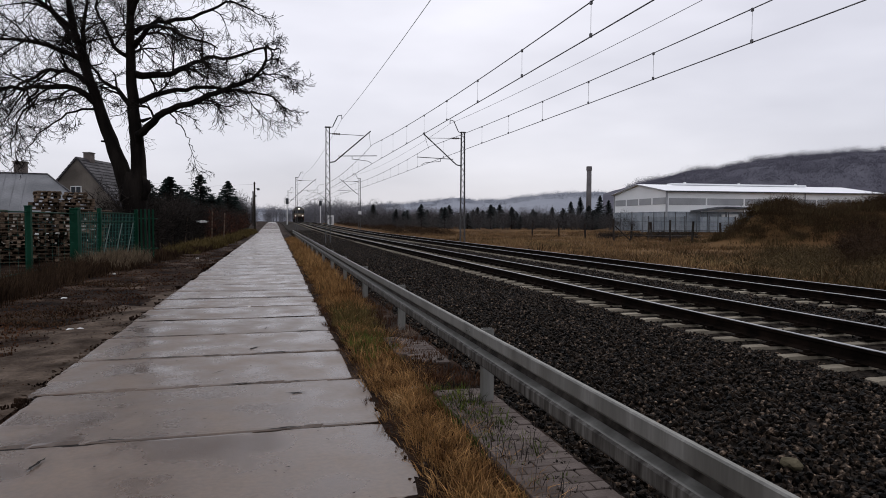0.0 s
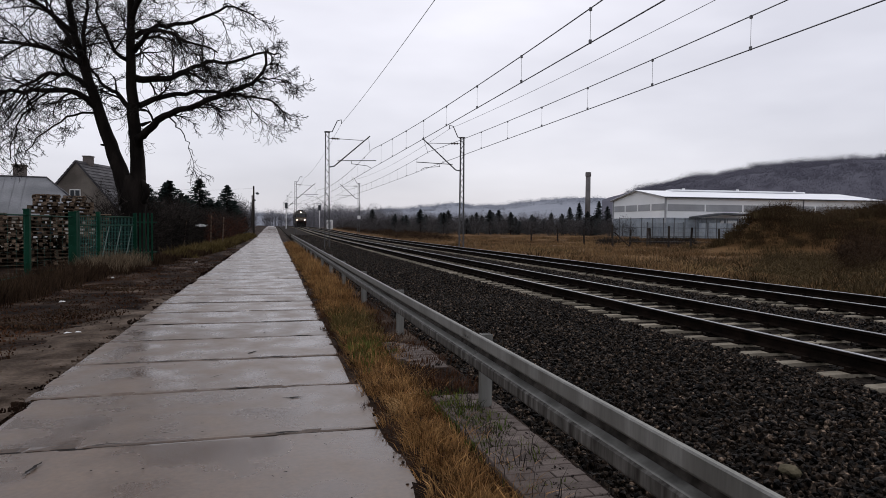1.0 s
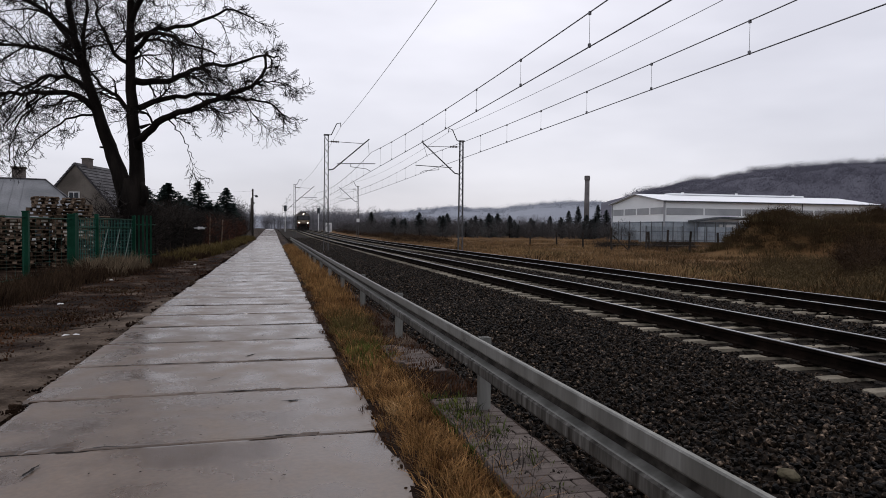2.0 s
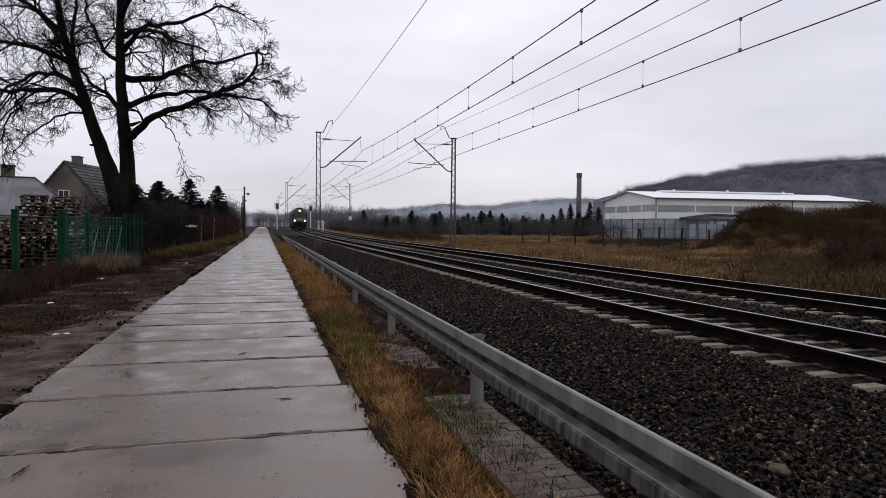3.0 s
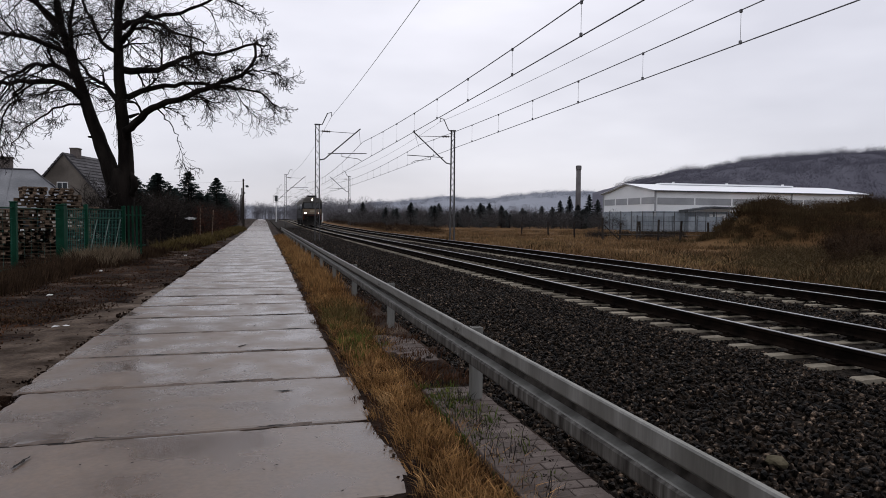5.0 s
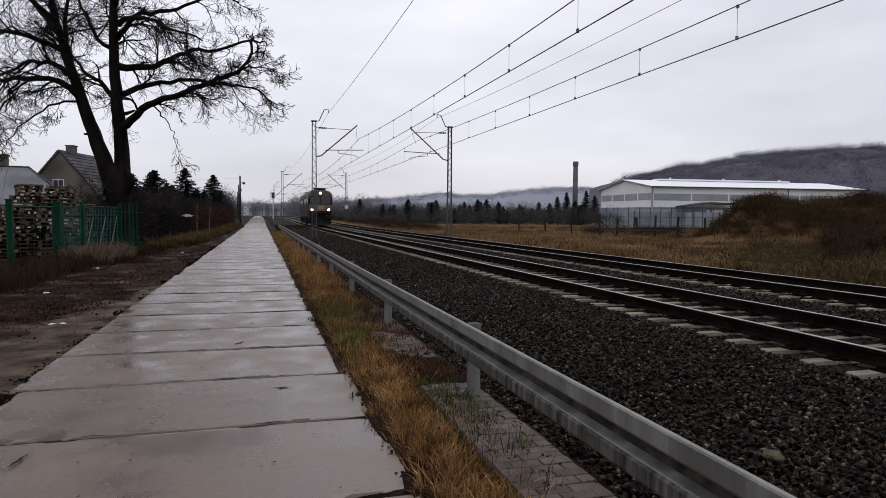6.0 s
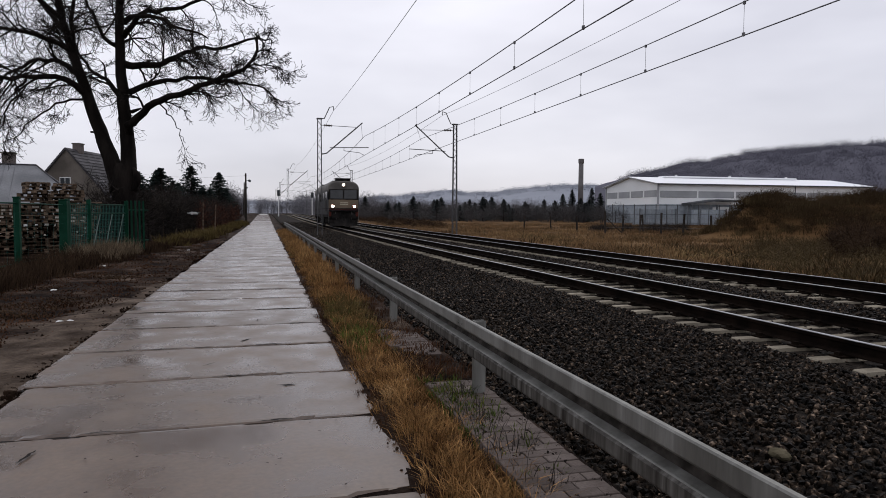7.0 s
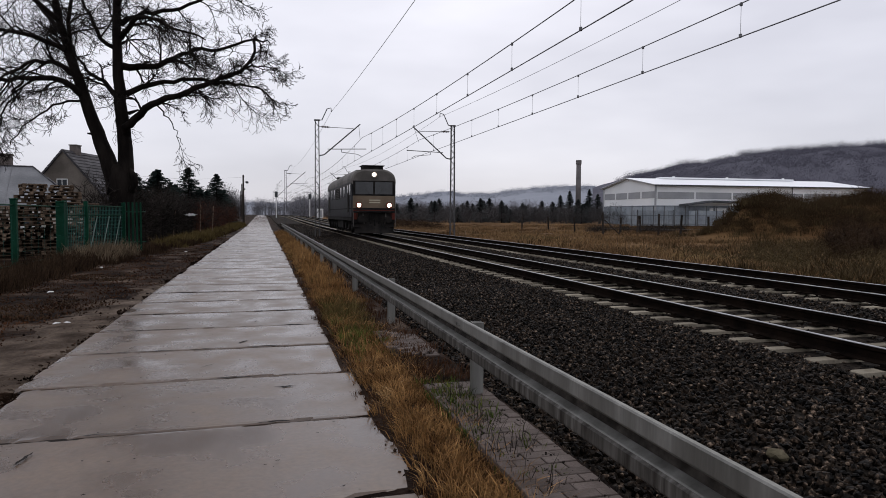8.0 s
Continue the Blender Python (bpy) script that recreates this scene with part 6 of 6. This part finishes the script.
def poles():
    for x, y, h in ((-2.95, 103, 7.3), (-4.6, 150, 7.6), (-6.6, 205, 7.6)):
        top = thing("utility_pole", "dark wooden utility pole beside the road", "utility pole", "utility poles", at=pose(x + bend(y) * 0.3, y, rise(y)))
        part("pole", Build().tube([(0, 0, -0.3), (0, 0, h)], [0.17, 0.11], 8), DARK_WOOD, top)
        part("lamp_arm", Build().tube([(0, 0, h - 1.1), (0.45, -0.1, h - 1.0)], 0.03, 5), DARK_WOOD, top)
        part("lamp", Build().tube([(0.3, -0.1, h - 1.05), (0.5, -0.1, h - 1.1), (0.75, -0.1, h - 1.15)], [0.06, 0.2, 0.12], 8), HALL_DARK, top)
        part("insulator", Build().tube([(-0.2, 0, h - 0.3), (0.2, 0, h - 0.3)], 0.03, 5), PAVER, top)
    part_y = Build()
    part_y.tube([(-2.95, 103, 7.1), (-10, 100.5, 6.5), (-18, 98, 6.8)], 0.012, 4)
    tagged(part("service_cable", part_y, WIRE), "thin cable from the pole to the houses", "cable")
    for x, y, h in ((12.2, 185, 5.2), (3.0, 172, 5.4)):
        top = thing("railway_signal", "railway signal with black head on a pale post", "signal", "signals", at=pose(x, y, rise(y)))
        part("post", Build().tube([(0, 0, -0.2), (0, 0, h)], 0.12, 8), WHITE, top)
        head = part("signal_head", Build().box((0, -0.1, h + 0.5), (0.75, 0.3, 1.5), bevel=0.08), HALL_DARK, top, "black signal head")
        for k in range(3):
            part("lens", Build().tube([(0, -0.24, h + 0.1 + 0.4 * k), (0, -0.36, h + 0.1 + 0.4 * k)], 0.12, 10), PANE, head)
    hut = thing("relay_cabinet", "pale grey relay cabinet beside the far track", "cabinet", at=pose(14.6, 180, rise(180) - 0.2))
    part("body", Build().box((0, 0, 1.3), (1.6, 1.2, 2.6), bevel=0.04), WHITE, hut)
    part("door", Build().box((0, -0.62, 1.2), (0.8, 0.05, 1.9), bevel=0.01), HALL_GREY, hut)
    part("lid", Build().box((0, 0, 2.65), (1.8, 1.4, 0.1), bevel=0.02), HALL_DARK, hut)
    plate = thing("mast_sign", "small white square sign on a mast", "sign", at=pose(13.5, 107.872, 3.0))
    part("plate", Build().box((0, 0, 0), (0.5, 0.03, 0.55), bevel=0.005), WHITE, plate)
    ch = thing("chimney_stack", "tall dark concrete chimney stack", "chimney", at=pose(92, 182, 0))
    part("shaft", Build().tube([(0, 0, -0.5), (0, 0, 17.9)], [0.85, 0.7], 14), CHIMNEY, ch, smooth=True)
    part("crown", Build().tube([(0, 0, 16.9), (0, 0, 17.3), (0, 0, 18.3), (0, 0, 18.4)], [0.72, 0.85, 0.85, 0.7], 14), CHIMNEY, ch)
    fp = thing("field_fence", "dark wire fence with uneven posts before the warehouse", "fence")
    for sl, d, h in ((0.243, 57, 2.0), (0.270, 60, 1.6), (0.296, 62, 1.7), (0.300, 62, 1.7), (0.328, 57, 1.9), (0.362, 56, 1.8), (0.404, 55, 1.7), (0.20, 66, 1.6), (0.16, 74, 1.6), (0.12, 82, 1.6)):
        x, y = world_at(sl, d)
        part("post", Build().box((x, y, ground_z(x, y) + h / 2 - 0.1), (0.13, 0.13, h + 0.2), pose(0, 0, 0, 0, random.Random(sl).uniform(-4, 4), 0).to_3x3(), bevel=0.01), DARK_WOOD, fp)
    x, y = world_at(0.245, 57)
    part("brace", Build().tube([(x, y, 1.3), (x + 1.4, y - 0.3, 0.0)], 0.05, 5), DARK_WOOD, fp)
    b = Build()
    for z in (0.5, 0.9, 1.3):
        b.tube([(*world_at(0.243, 57), z), (*world_at(0.328, 57), z), (*world_at(0.404, 55), z)], 0.008, 3)
    part("strand_wire", b, WIRE, fp)
    rnd = random.Random(2)
    for x, y, s in ((-3.01, 10.94, 0.055), (-2.88, 10.98, 0.05), (-4.9, 22.5, 0.06), (-4.4, 15.6, 0.06), (-5.3, 13.2, 0.07), (1.3, 6.15, 0.035), (1.62, 6.0, 0.06), (1.56, 5.85, 0.05), (-3.3, 30.5, 0.06), (-4.7, 12.4, 0.05)):
        t = thing("litter", "crumpled white scrap of litter on the ground", "litter", "litter", at=pose(x, y, max(ground_z(x, y), 0.0 if x > 1.2 else -1) + 0.015, 0, 0, rnd.uniform(0, 360)))
        bm = bmesh.new()
        bmesh.ops.create_icosphere(bm, subdivisions=2, radius=s)
        for v in bm.verts:
            v.co *= 0.7 + 0.6 * rnd.random()
            v.co.z *= 0.45
        me = bpy.data.meshes.new("scrap")
        bm.to_mesh(me)
        bm.free()
        me.materials.append(WHITE)
        part("scrap", me, None, t)
    lone = thing("pale_stone", "large pale mossy stone lying in the ballast", "stone", at=pose(3.28, 3.55, 0.05))
    bm = bmesh.new()
    bmesh.ops.create_icosphere(bm, subdivisions=2, radius=0.085)
    for v in bm.verts:
        v.co *= 0.82 + 0.3 * noise.noise(v.co * 14)
        v.co.z *= 0.55
    me = bpy.data.meshes.new("stone")
    bm.to_mesh(me)
    bm.free()
    me.materials.append(mat("mossy_stone", (0.065, 0.056, 0.035), (0.12, 0.103, 0.068), 12, 0.85, bump=0.4))
    part("stone", me, None, lone)

    sheet = thing("plastic_sheet", "torn white plastic sheet caught in the hedge", "plastic sheet", at=pose(*world_at(-0.384, 44), 1.55))
    bm = bmesh.new()
    bmesh.ops.create_icosphere(bm, subdivisions=3, radius=0.25)
    for v in bm.verts:
        v.co = Vector((v.co.x * 1.3, v.co.y * 0.15, v.co.z * 0.35)) * (0.5 + 1.6 * abs(noise.noise(v.co * 9)))
    me = bpy.data.meshes.new("sheet")
    bm.to_mesh(me)
    bm.free()
    me.materials.append(WHITE)
    part("sheet", me, None, sheet)
    for sl, d, h in ((-0.43, 41, 2.2), (-0.412, 43, 2.0), (-0.37, 46, 2.4), (-0.352, 52, 2.3)):
        x, y = world_at(sl, d)
        st = thing("garden_stake", "leaning grey wooden stake in the hedge", "stake", "garden stakes", at=pose(x, y, ground_z(x, y)))
        part("stake", Build().tube([(0, 0, -0.2), (random.Random(sl).uniform(-0.3, 0.3), 0, h)], [0.045, 0.035], 6), PALLET, st)


poles()


# ---- what moves ----
def motions():
    def place(t):
        y = 42.9 + 19.0 * (8.0 - t)
        return y, pose(TRACKS[0] + bend(y + 8), y, RAIL_Z + rise(y + 8), 0, 0, math.degrees(-(bend(y + 12) - bend(y + 4)) / 8))

    walk(LOCO, [(t * 0.25, place(t * 0.25)[1]) for t in range(33)])
    for ob, y in WHEELS:
        walk(ob, [(k / 30, pose(0, y, 0.5, math.degrees(19.0 * k / 30 / 0.5), 0, 0)) for k in range(241)])


motions()
